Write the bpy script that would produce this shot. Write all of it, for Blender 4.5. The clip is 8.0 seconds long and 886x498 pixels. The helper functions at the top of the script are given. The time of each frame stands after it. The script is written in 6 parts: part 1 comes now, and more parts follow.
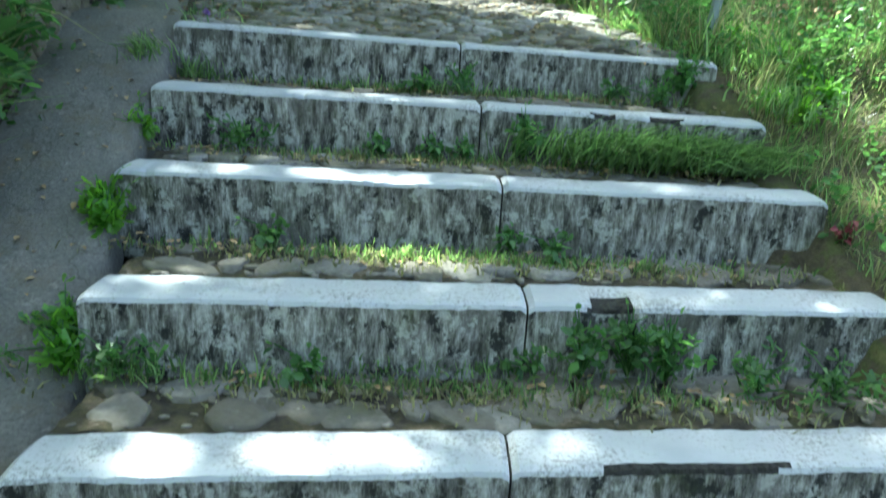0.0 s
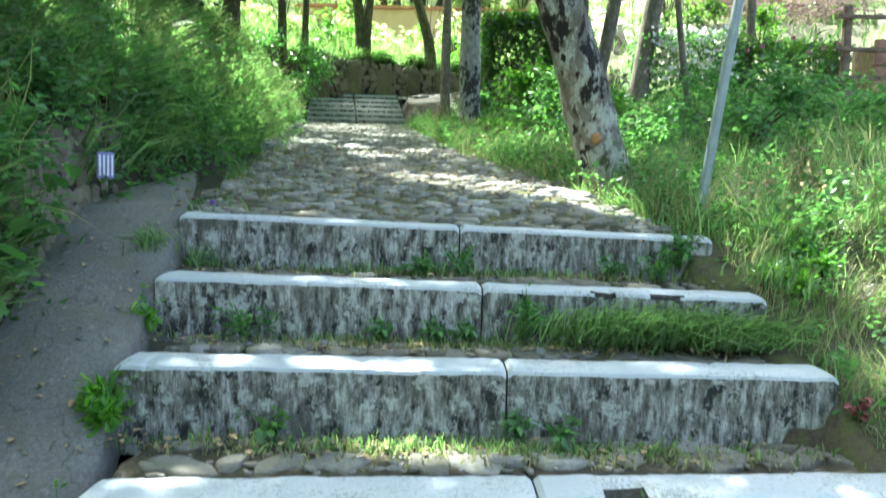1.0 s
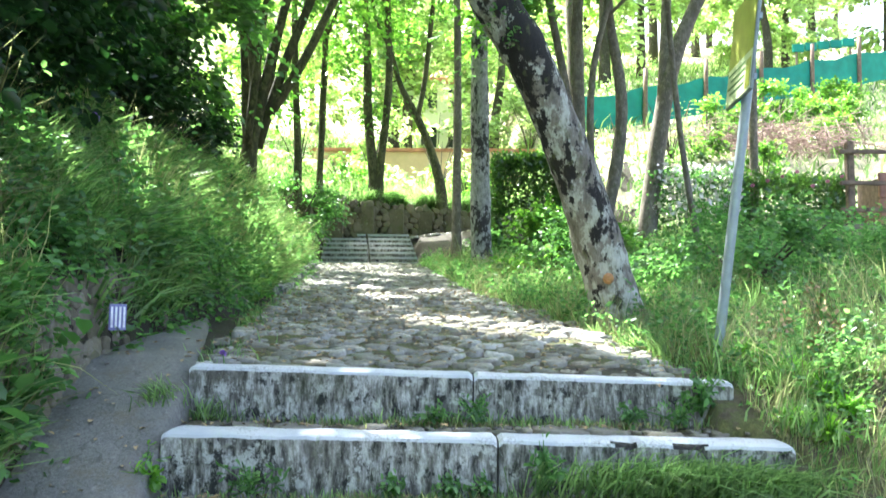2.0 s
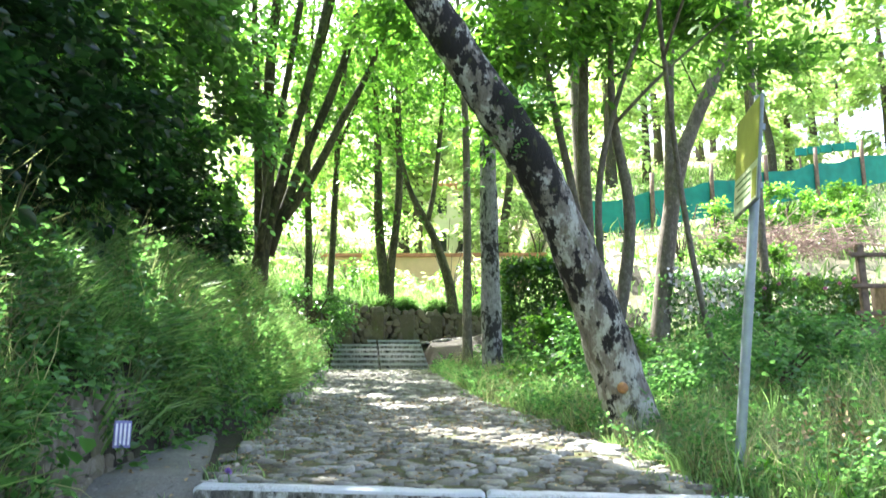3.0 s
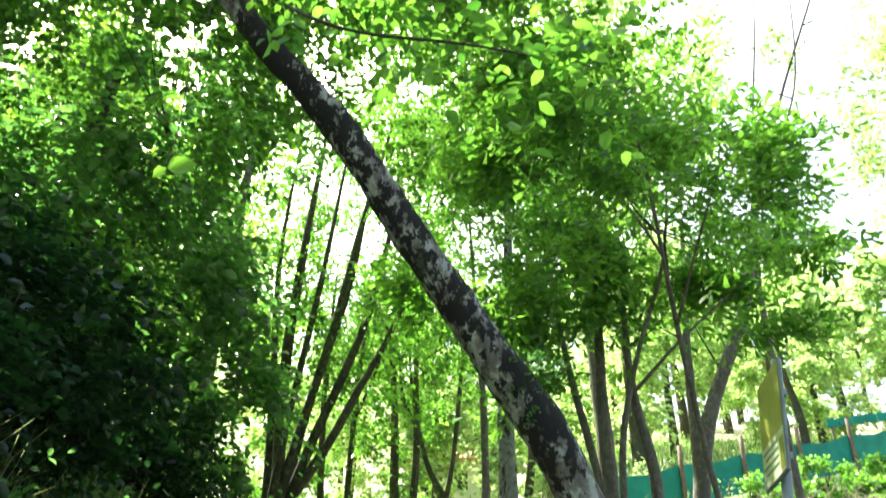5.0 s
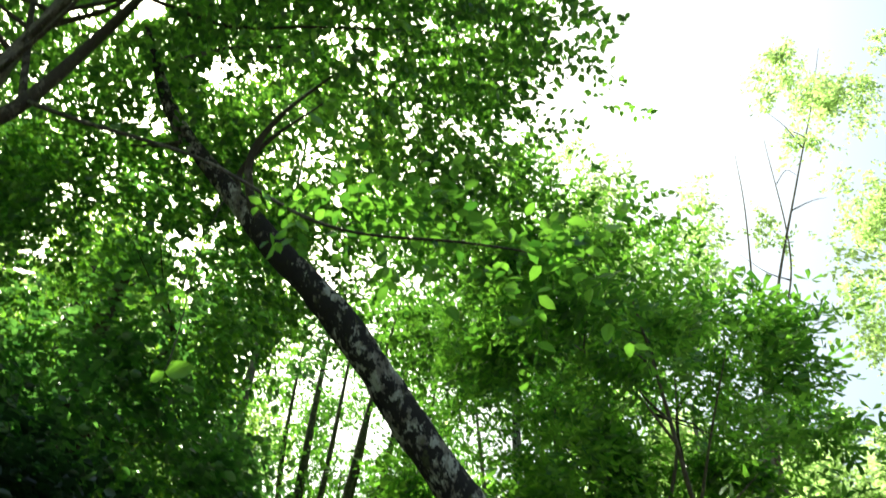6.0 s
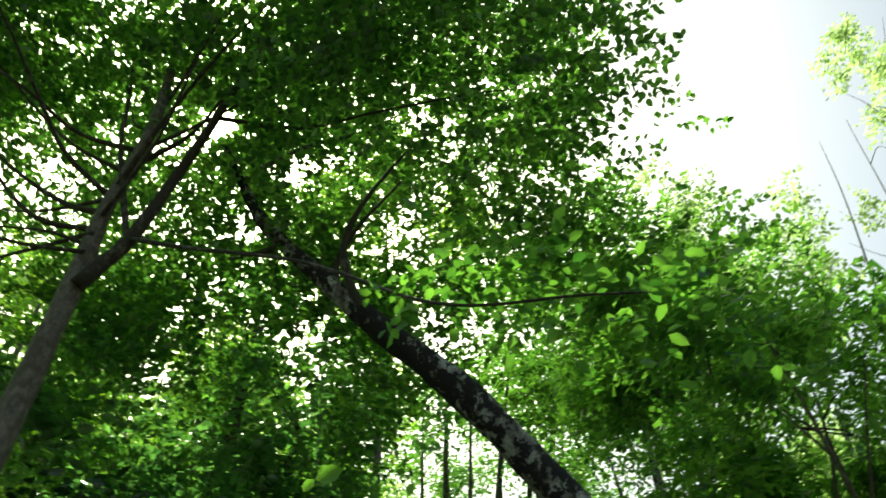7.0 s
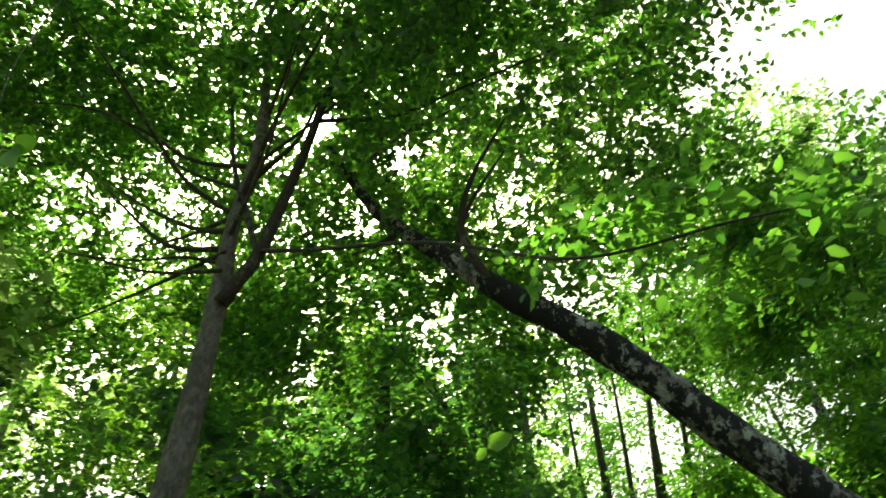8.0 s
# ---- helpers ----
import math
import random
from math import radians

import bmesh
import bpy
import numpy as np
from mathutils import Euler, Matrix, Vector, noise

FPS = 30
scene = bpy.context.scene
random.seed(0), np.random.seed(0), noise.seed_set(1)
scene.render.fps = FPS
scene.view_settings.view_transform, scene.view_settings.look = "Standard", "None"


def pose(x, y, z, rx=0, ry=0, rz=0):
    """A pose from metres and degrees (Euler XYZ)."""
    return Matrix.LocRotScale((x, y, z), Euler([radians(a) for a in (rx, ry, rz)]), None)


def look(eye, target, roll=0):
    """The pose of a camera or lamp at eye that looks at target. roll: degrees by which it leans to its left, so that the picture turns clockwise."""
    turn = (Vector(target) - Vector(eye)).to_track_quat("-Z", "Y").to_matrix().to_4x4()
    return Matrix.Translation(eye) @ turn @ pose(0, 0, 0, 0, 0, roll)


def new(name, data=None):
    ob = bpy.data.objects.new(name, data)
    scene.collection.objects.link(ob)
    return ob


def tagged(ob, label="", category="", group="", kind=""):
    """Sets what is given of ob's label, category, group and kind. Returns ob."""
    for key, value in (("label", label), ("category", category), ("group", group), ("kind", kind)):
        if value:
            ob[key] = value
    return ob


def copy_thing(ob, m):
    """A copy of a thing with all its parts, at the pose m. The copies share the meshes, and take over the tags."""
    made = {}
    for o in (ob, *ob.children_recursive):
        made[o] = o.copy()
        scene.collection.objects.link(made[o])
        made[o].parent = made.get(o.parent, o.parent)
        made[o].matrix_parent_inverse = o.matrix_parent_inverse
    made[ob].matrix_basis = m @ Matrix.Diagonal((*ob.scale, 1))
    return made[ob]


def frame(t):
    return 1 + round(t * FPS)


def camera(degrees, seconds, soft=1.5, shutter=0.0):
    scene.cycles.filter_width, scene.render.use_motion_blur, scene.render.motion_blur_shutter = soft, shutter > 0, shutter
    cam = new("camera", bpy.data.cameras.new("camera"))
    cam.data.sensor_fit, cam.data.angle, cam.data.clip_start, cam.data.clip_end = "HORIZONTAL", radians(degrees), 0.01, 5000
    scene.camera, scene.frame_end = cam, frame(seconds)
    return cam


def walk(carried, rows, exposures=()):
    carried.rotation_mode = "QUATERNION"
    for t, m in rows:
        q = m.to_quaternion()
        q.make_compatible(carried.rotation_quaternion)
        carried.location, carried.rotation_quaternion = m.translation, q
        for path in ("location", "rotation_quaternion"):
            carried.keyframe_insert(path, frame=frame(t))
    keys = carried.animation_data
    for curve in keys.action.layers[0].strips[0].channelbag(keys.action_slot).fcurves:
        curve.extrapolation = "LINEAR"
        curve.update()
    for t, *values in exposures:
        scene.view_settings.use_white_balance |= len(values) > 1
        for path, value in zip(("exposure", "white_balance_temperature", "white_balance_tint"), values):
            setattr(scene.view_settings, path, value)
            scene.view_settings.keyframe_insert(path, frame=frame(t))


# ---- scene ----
cam = camera(57.6, 8.0, soft=1.5, shutter=0.35)
PATH = [
    (0, (-0.004, 0.032, 1.588), (0.028, 1.955, 1.038), 3.2),
    (0.4, (-0.011, 0.038, 1.615), (0.017, 2.001, 1.232), 2.8),
    (0.5, (-0.011, 0.041, 1.622), (0.015, 2.009, 1.268), 2.6),
    (0.8, (-0.011, 0.051, 1.646), (0.007, 2.036, 1.4), 1.9),
    (1, (-0.011, 0.059, 1.66), (0.002, 2.053, 1.504), 1.5),
    (1.5, (-0.012, 0.078, 1.686), (-0.011, 2.077, 1.706), 0.8),
    (2, (-0.006, 0.089, 1.713), (-0.032, 2.081, 1.888), 0.5),
    (2.2, (-0.007, 0.089, 1.719), (-0.038, 2.076, 1.943), 0.5),
    (3.5, (-0.003, 0.11, 1.777), (-0.065, 2.029, 2.337), -0.1),
    (4, (-0.01, 0.113, 1.801), (-0.074, 1.986, 2.5), -0.2),
    (4.2, (-0.008, 0.123, 1.809), (-0.074, 1.97, 2.573), -0.3),
    (5.3, (0.09, 0.265, 1.769), (-0.015, 1.891, 2.928), 0.8),
    (5.5, (0.091, 0.264, 1.778), (-0.006, 1.833, 3.016), 0.5),
    (6, (0.084, 0.248, 1.812), (-0.008, 1.663, 3.224), -0.7),
    (6.5, (0.058, 0.235, 1.841), (-0.097, 1.569, 3.323), -2.4),
    (7, (0.014, 0.21, 1.848), (-0.271, 1.487, 3.361), -5.5),
    (7.5, (-0.033, 0.2, 1.845), (-0.464, 1.444, 3.35), -6.6),
    (8, (-0.062, 0.196, 1.837), (-0.619, 1.413, 3.323), -6.5),
]
EXPOSURES = [(0.0, 2.05, 5750, -4), (1.0, 2.4, 5850, 0), (2.0, 2.75, 5950, 10), (3.5, 2.36, 6000, 12), (4.2, 2.22, 6100, 9), (5.5, 1.52, 6450, -2), (6.0, 0.97, 6450, -5), (6.5, 0.72, 6450, -7), (7.0, 0.5, 6600, -9), (8.0, 0.78, 7100, -11)]
walk(cam, [(t, look(eye, target, roll)) for t, eye, target, roll in PATH], EXPOSURES)

# ---- daylight ----
TO_SUN = Vector((-0.344, 0.427, 0.836)).normalized()
SUN_EL = math.asin(TO_SUN.z)
SUN_AZ = math.atan2(TO_SUN.x, TO_SUN.y)
world = bpy.data.worlds.new("sky")
scene.world = world
world.use_nodes = True
wn = world.node_tree.nodes
sky = wn.new("ShaderNodeTexSky")
sky.sky_type = "NISHITA"
sky.sun_disc = False
sky.sun_elevation = SUN_EL
sky.sun_rotation = SUN_AZ
sky.dust_density = 8.0
sky.ozone_density = 0.3
wn["Background"].inputs["Strength"].default_value = 0.15
world.node_tree.links.new(sky.outputs[0], wn["Background"].inputs["Color"])
sun_data = bpy.data.lights.new("sun", "SUN")
sun_data.energy = 5.0
sun_data.angle = radians(0.53)
sun_data.color = (1.0, 0.95, 0.86)
sun = new("sun", sun_data)
sun.matrix_world = look((TO_SUN * 60)[:], (0, 0, 0))


# ---- materials ----
def mat(name):
    m = bpy.data.materials.new(name)
    m.use_nodes = True
    nt = m.node_tree
    return m, nt, nt.nodes["Principled BSDF"]


def nd(nt, kind, **props):
    n = nt.nodes.new("ShaderNode" + kind)
    for k, v in props.items():
        n.inputs[k].default_value = v
    return n


def world_coords(nt, scale=(1, 1, 1)):
    g = nt.nodes.new("ShaderNodeNewGeometry")
    mp = nd(nt, "Mapping", Scale=scale)
    nt.links.new(g.outputs["Position"], mp.inputs["Vector"])
    return mp.outputs["Vector"]


def noise_tex(nt, vec, scale, detail=6.0, rough=0.6):
    n = nd(nt, "TexNoise", Scale=scale, Detail=detail, Roughness=rough)
    nt.links.new(vec, n.inputs["Vector"])
    return n.outputs["Fac"]


def ramp(nt, fac, stops):
    r = nt.nodes.new("ShaderNodeValToRGB")
    while len(r.color_ramp.elements) < len(stops):
        r.color_ramp.elements.new(0.5)
    for e, (p, c) in zip(r.color_ramp.elements, stops):
        e.position, e.color = p, (c, c, c, 1) if isinstance(c, float) else (*c, 1)
    nt.links.new(fac, r.inputs["Fac"])
    return r.outputs["Color"]


def mix(nt, fac, a, b, mode="MIX"):
    m = nt.nodes.new("ShaderNodeMix")
    m.data_type, m.blend_type = "RGBA", mode
    if isinstance(fac, (int, float)):
        m.inputs["Factor"].default_value = fac
    else:
        nt.links.new(fac, m.inputs["Factor"])
    for sock, v in (("A", a), ("B", b)):
        target = [i for i in m.inputs if i.name == sock and i.type == "RGBA"][0]
        if isinstance(v, tuple):
            target.default_value = (*v, 1)
        else:
            nt.links.new(v, target)
    return [o for o in m.outputs if o.type == "RGBA"][0]


def bump(nt, bsdf, height, strength=0.5, distance=0.01):
    b = nd(nt, "Bump", Strength=strength, Distance=distance)
    nt.links.new(height, b.inputs["Height"])
    nt.links.new(b.outputs["Normal"], bsdf.inputs["Normal"])


def simple(name, c, rough=0.6, metal=0.0, var=0.25, scale=18.0, bumpy=0.2):
    m, nt, b = mat(name)
    v = world_coords(nt)
    n = noise_tex(nt, v, scale)
    lo, hi = tuple(x * (1 - var) for x in c), tuple(min(1, x * (1 + var)) for x in c)
    nt.links.new(ramp(nt, n, [(0.3, lo), (0.7, hi)]), b.inputs["Base Color"])
    b.inputs["Roughness"].default_value = rough
    b.inputs["Metallic"].default_value = metal
    if bumpy:
        bump(nt, b, n, bumpy)
    return m


def concrete_material():
    """Old cast concrete: grey ground, pale lime blooms, black lichen blotches and short damp runs."""
    m, nt, b = mat("weathered_concrete")
    v = world_coords(nt)
    streak = noise_tex(nt, world_coords(nt, (36, 36, 9)), 1.0, 9, 0.74)
    blot = noise_tex(nt, v, 5.0, 6, 0.65)
    fine = noise_tex(nt, v, 90.0, 5, 0.75)
    c = ramp(nt, streak, [(0.36, (0.035, 0.035, 0.03)), (0.44, (0.14, 0.138, 0.12)), (0.51, (0.3, 0.295, 0.27)), (0.57, (0.48, 0.475, 0.45)), (0.64, (0.68, 0.68, 0.66))])
    c = mix(nt, ramp(nt, blot, [(0.52, 0.0), (0.66, 0.75)]), c, (0.13, 0.125, 0.105))
    c = mix(nt, ramp(nt, noise_tex(nt, world_coords(nt, (1.5, 1, 0.9)), 9.0, 9, 0.75), [(0.545, 0.0), (0.585, 0.95)]), c, (0.018, 0.022, 0.019))
    c = mix(nt, ramp(nt, noise_tex(nt, v, 13.0, 9, 0.75), [(0.55, 0.0), (0.6, 0.85)]), c, (0.62, 0.63, 0.6))
    c = mix(nt, ramp(nt, noise_tex(nt, v, 3.2, 5, 0.6), [(0.56, 0.0), (0.7, 0.35)]), c, (0.13, 0.15, 0.06))
    c = mix(nt, 0.55, c, ramp(nt, fine, [(0.3, 0.2), (0.7, 1.0)]), "MULTIPLY")
    nt.links.new(c, b.inputs["Base Color"])
    b.inputs["Roughness"].default_value = 0.92
    bump(nt, b, fine, 0.8, 0.008)
    return m


def paint_material():
    """White road paint on the step edges, worn through to the concrete."""
    m, nt, b = mat("worn_white_paint")
    v = world_coords(nt)
    wear = noise_tex(nt, v, 95.0, 8, 0.8)
    big = noise_tex(nt, v, 4.5, 4, 0.6)
    s = nd(nt, "Math")
    s.operation = "MULTIPLY_ADD"
    nt.links.new(big, s.inputs[0])
    s.inputs[1].default_value = 0.5
    nt.links.new(wear, s.inputs[2])
    gone = ramp(nt, s.outputs[0], [(0.77, 0.0), (0.88, 0.7)])
    tone = ramp(nt, big, [(0.3, (0.42, 0.45, 0.48)), (0.7, (0.58, 0.6, 0.62))])
    nt.links.new(mix(nt, gone, tone, (0.14, 0.135, 0.12)), b.inputs["Base Color"])
    b.inputs["Roughness"].default_value = 0.75
    bump(nt, b, wear, 0.35, 0.004)
    return m


def stone_material(name, dark, light, moss=0.45):
    m, nt, b = mat(name)
    v = world_coords(nt)
    info = nt.nodes.new("ShaderNodeObjectInfo")
    geo = nt.nodes.new("ShaderNodeNewGeometry")
    add = nd(nt, "Math")
    add.operation = "ADD"
    nt.links.new(info.outputs["Random"], add.inputs[0])
    nt.links.new(geo.outputs["Random Per Island"], add.inputs[1])
    fr = nd(nt, "Math")
    fr.operation = "FRACT"
    nt.links.new(add.outputs[0], fr.inputs[0])
    c = ramp(nt, fr.outputs[0], [(0.0, dark), (0.6, tuple((p + q) / 2 for p, q in zip(dark, light))), (1.0, light)])
    fine = noise_tex(nt, v, 45.0, 6, 0.7)
    c = mix(nt, 0.7, c, ramp(nt, fine, [(0.3, 0.35), (0.65, 1.0)]), "MULTIPLY")
    patch = noise_tex(nt, v, 5.0, 5, 0.65)
    c = mix(nt, ramp(nt, patch, [(0.52, 0.0), (0.68, moss)]), c, (0.09, 0.105, 0.03))
    c = mix(nt, ramp(nt, noise_tex(nt, v, 14.0), [(0.6, 0.0), (0.7, 0.5)]), c, (0.42, 0.41, 0.38))
    c = mix(nt, ramp(nt, noise_tex(nt, v, 2.6, 6, 0.7), [(0.42, 0.55), (0.58, 0.0)]), c, (0.15, 0.13, 0.085))
    nt.links.new(c, b.inputs["Base Color"])
    b.inputs["Roughness"].default_value = 0.9
    bump(nt, b, fine, 0.7, 0.008)
    return m


def soil_material(name="soil_and_litter", stops=None):
    m, nt, b = mat(name)
    v = world_coords(nt)
    n = noise_tex(nt, v, 9.0, 8, 0.7)
    f = noise_tex(nt, v, 60.0, 5, 0.7)
    c = ramp(nt, n, stops or [(0.3, (0.05, 0.042, 0.026)), (0.45, (0.11, 0.09, 0.055)), (0.55, (0.1, 0.115, 0.035)), (0.63, (0.15, 0.15, 0.05)), (0.74, (0.23, 0.18, 0.11))])
    c = mix(nt, 0.6, c, ramp(nt, f, [(0.3, 0.3), (0.7, 1.0)]), "MULTIPLY")
    nt.links.new(c, b.inputs["Base Color"])
    b.inputs["Roughness"].default_value = 0.95
    bump(nt, b, f, 0.8, 0.015)
    return m


def asphalt_material():
    m, nt, b = mat("old_asphalt")
    v = world_coords(nt)
    n = noise_tex(nt, v, 3.0, 6, 0.65)
    f = noise_tex(nt, v, 85.0, 5, 0.75)
    c = ramp(nt, n, [(0.3, (0.18, 0.18, 0.162)), (0.6, (0.26, 0.256, 0.23)), (0.75, (0.35, 0.33, 0.285))])
    c = mix(nt, 0.75, c, ramp(nt, f, [(0.32, 0.3), (0.68, 1.0)]), "MULTIPLY")
    c = mix(nt, ramp(nt, noise_tex(nt, v, 7.0, 8, 0.75), [(0.5, 0.0), (0.66, 0.7)]), c, (0.15, 0.125, 0.085))
    c = mix(nt, ramp(nt, noise_tex(nt, v, 22.0, 6, 0.7), [(0.6, 0.0), (0.68, 0.6)]), c, (0.34, 0.33, 0.3))
    crack = nd(nt, "TexVoronoi", Scale=1.4)
    crack.feature = "DISTANCE_TO_EDGE"
    warp = nd(nt, "VectorMath")
    warp.operation = "MULTIPLY_ADD"
    wob = nd(nt, "TexNoise", Scale=4.0, Detail=6.0)
    nt.links.new(v, wob.inputs["Vector"])
    nt.links.new(wob.outputs["Color"], warp.inputs[0])
    warp.inputs[1].default_value = (0.5, 0.5, 0.5)
    nt.links.new(v, warp.inputs[2])
    nt.links.new(warp.outputs[0], crack.inputs["Vector"])
    c = mix(nt, ramp(nt, crack.outputs["Distance"], [(0.0, 0.5), (0.008, 0.0)]), c, (0.05, 0.045, 0.035))
    nt.links.new(c, b.inputs["Base Color"])
    b.inputs["Roughness"].default_value = 0.9
    bump(nt, b, f, 0.9, 0.01)
    return m


def bark_material(name, base, pale, amount, foot=0.0):
    m, nt, b = mat(name)
    v = world_coords(nt, (1, 1, 0.6))
    n = noise_tex(nt, v, 15.0, 10, 0.68)
    big = noise_tex(nt, v, 3.0, 3, 0.5)
    mean = nd(nt, "Math")
    mean.operation = "MULTIPLY_ADD"
    nt.links.new(big, mean.inputs[0])
    mean.inputs[1].default_value = 0.6
    nt.links.new(n, mean.inputs[2])
    n = mean.outputs[0]
    if foot:
        sep = nt.nodes.new("ShaderNodeSeparateXYZ")
        nt.links.new(world_coords(nt), sep.inputs[0])
        rise = nd(nt, "MapRange")
        for key, value in (("From Min", 1.6), ("From Max", 5.0), ("To Min", foot), ("To Max", -0.05)):
            rise.inputs[key].default_value = value
        nt.links.new(sep.outputs["Z"], rise.inputs["Value"])
        more = nd(nt, "Math")
        more.operation = "ADD"
        nt.links.new(n, more.inputs[0])
        nt.links.new(rise.outputs["Result"], more.inputs[1])
        n = more.outputs[0]
    f = noise_tex(nt, world_coords(nt, (1, 1, 0.35)), 55.0, 5, 0.7)
    patch = ramp(nt, n, [(0.8 - amount, 0.0), (0.84 - amount, 1.0)])
    if foot:
        tone = ramp(nt, noise_tex(nt, v, 10.0, 8, 0.7), [(0.32, (0.13, 0.11, 0.08)), (0.46, (0.25, 0.225, 0.185)), (0.5, (0.3, 0.28, 0.23)), (0.53, pale), (0.7, tuple(x * 1.15 for x in pale))])
    else:
        tone = ramp(nt, noise_tex(nt, v, 24.0, 4), [(0.35, tuple(x * 0.5 for x in pale)), (0.65, pale)])
    c = mix(nt, patch, base, tone)
    c = mix(nt, ramp(nt, noise_tex(nt, v, 14.0, 4), [(0.6, 0.0), (0.68, 0.6)]), c, (0.12, 0.13, 0.05))
    c = mix(nt, 0.6, c, ramp(nt, f, [(0.3, 0.35), (0.7, 1.0)]), "MULTIPLY")
    nt.links.new(c, b.inputs["Base Color"])
    b.inputs["Roughness"].default_value = 0.9
    bump(nt, b, f, 0.9, 0.012)
    return m


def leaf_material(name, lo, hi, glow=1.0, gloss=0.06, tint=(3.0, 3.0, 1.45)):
    """Thin leaf: part of the light is reflected, part passes through it. Glow and tint raise the passed light for a
    sunlit look.
    """
    m = bpy.data.materials.new(name)
    m.use_nodes = True
    nt = m.node_tree
    nt.nodes.remove(nt.nodes["Principled BSDF"])
    geo = nt.nodes.new("ShaderNodeNewGeometry")
    c = ramp(nt, geo.outputs["Random Per Island"], [(0.0, lo), (0.7, hi), (1.0, tuple(x * 1.5 for x in hi))])
    big = noise_tex(nt, world_coords(nt), 1.3, 3)
    c = mix(nt, 0.6, c, ramp(nt, big, [(0.3, 0.55), (0.7, 1.0)]), "MULTIPLY")
    d = nt.nodes.new("ShaderNodeBsdfDiffuse")
    t = nt.nodes.new("ShaderNodeBsdfTranslucent")
    g = nd(nt, "BsdfGlossy", Roughness=0.33)
    nt.links.new(c, d.inputs["Color"])
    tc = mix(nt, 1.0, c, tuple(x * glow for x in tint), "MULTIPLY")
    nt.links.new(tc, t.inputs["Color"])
    m1 = nd(nt, "MixShader", Fac=0.5)
    m2 = nd(nt, "MixShader", Fac=gloss)
    nt.links.new(d.outputs[0], m1.inputs[1])
    nt.links.new(t.outputs[0], m1.inputs[2])
    nt.links.new(m1.outputs[0], m2.inputs[1])
    nt.links.new(g.outputs[0], m2.inputs[2])
    nt.links.new(m2.outputs[0], nt.nodes["Material Output"].inputs["Surface"])
    return m


BLACKENED = simple("blackened_broken_concrete", (0.03, 0.029, 0.025), 0.95, var=0.9, scale=60, bumpy=1.0)
CONCRETE = concrete_material()
PAINT = paint_material()
COBBLE = stone_material("path_stone", (0.22, 0.215, 0.185), (0.52, 0.51, 0.46), 0.6)
WALLSTONE = stone_material("wall_stone", (0.14, 0.12, 0.088), (0.38, 0.34, 0.27), 0.8)
TREADSTONE = stone_material("tread_stone", (0.12, 0.115, 0.1), (0.34, 0.33, 0.3), 0.6)
MOSSWALL = stone_material("mossy_wall_stone", (0.075, 0.065, 0.035), (0.2, 0.165, 0.09), 0.9)
SOIL = soil_material()
TREADSOIL = soil_material("tread_earth", [(0.34, (0.02, 0.018, 0.013)), (0.45, (0.06, 0.05, 0.035)), (0.53, (0.075, 0.07, 0.03)), (0.6, (0.14, 0.11, 0.07)), (0.68, (0.3, 0.27, 0.22))])
# dry slope, paled so that its colour carries the hill's strong sunlight
SUNSLOPE = soil_material("sun_pale_dry_slope", [(0.3, (0.3, 0.26, 0.16)), (0.5, (0.46, 0.42, 0.3)), (0.6, (0.3, 0.34, 0.15)), (0.75, (0.58, 0.53, 0.42))])
# soil darkened so gaps between plants read as deep shade
SHADESOIL = soil_material("shade_dark_soil", [(0.3, (0.02, 0.017, 0.011)), (0.5, (0.045, 0.036, 0.022)), (0.62, (0.04, 0.05, 0.016)), (0.75, (0.1, 0.078, 0.048))])
ASPHALT = asphalt_material()
BARK_LICHEN = bark_material("mottled_bark", (0.02, 0.017, 0.014), (0.5, 0.5, 0.43), 0.015, 0.075)
BARK_SMOOTH = bark_material("smooth_grey_bark", (0.17, 0.145, 0.11), (0.32, 0.28, 0.22), 0.05)
BARK_DARK = bark_material("dark_bark", (0.075, 0.062, 0.042), (0.2, 0.175, 0.13), -0.05)
BARK_MOSS = bark_material("mossy_bark", (0.055, 0.052, 0.022), (0.15, 0.14, 0.065), 0.02)
BARK_BIRCH = bark_material("pale_bark", (0.05, 0.046, 0.042), (0.5, 0.49, 0.46), 0.05)
COOL = (2.2, 3.0, 1.9)
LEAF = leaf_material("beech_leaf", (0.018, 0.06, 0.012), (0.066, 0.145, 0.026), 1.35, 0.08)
# lit version of the beech leaf: backlight put into its yellow-green and glow
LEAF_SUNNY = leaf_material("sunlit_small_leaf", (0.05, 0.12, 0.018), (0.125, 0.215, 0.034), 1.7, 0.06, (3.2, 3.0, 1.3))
# bright yellow-green: sun on the hanging leaves and step weeds, put into colour
LEAF_BRIGHT = leaf_material("sun_bright_leaf", (0.09, 0.2, 0.035), (0.12, 0.25, 0.045), 1.25, 0.04)
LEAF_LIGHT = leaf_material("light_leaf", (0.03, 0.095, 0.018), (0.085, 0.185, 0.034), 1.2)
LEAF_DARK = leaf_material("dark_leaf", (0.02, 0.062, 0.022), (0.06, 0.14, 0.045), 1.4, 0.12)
# near-black green: the deep shade under the bank trees, put into the leaf colour
LEAF_SHADE = leaf_material("shade_dark_leaf", (0.008, 0.03, 0.012), (0.025, 0.066, 0.027), 0.6, 0.06)
# paled far beyond leaf green: the hillside's sun glare is put into this colour
LEAF_HILL = leaf_material("sunlit_hill_leaf", (0.13, 0.17, 0.08), (0.24, 0.28, 0.15), 1.45, 0.04, (2.6, 3.0, 1.9))
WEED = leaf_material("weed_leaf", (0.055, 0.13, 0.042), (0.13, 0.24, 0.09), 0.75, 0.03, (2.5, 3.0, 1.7))
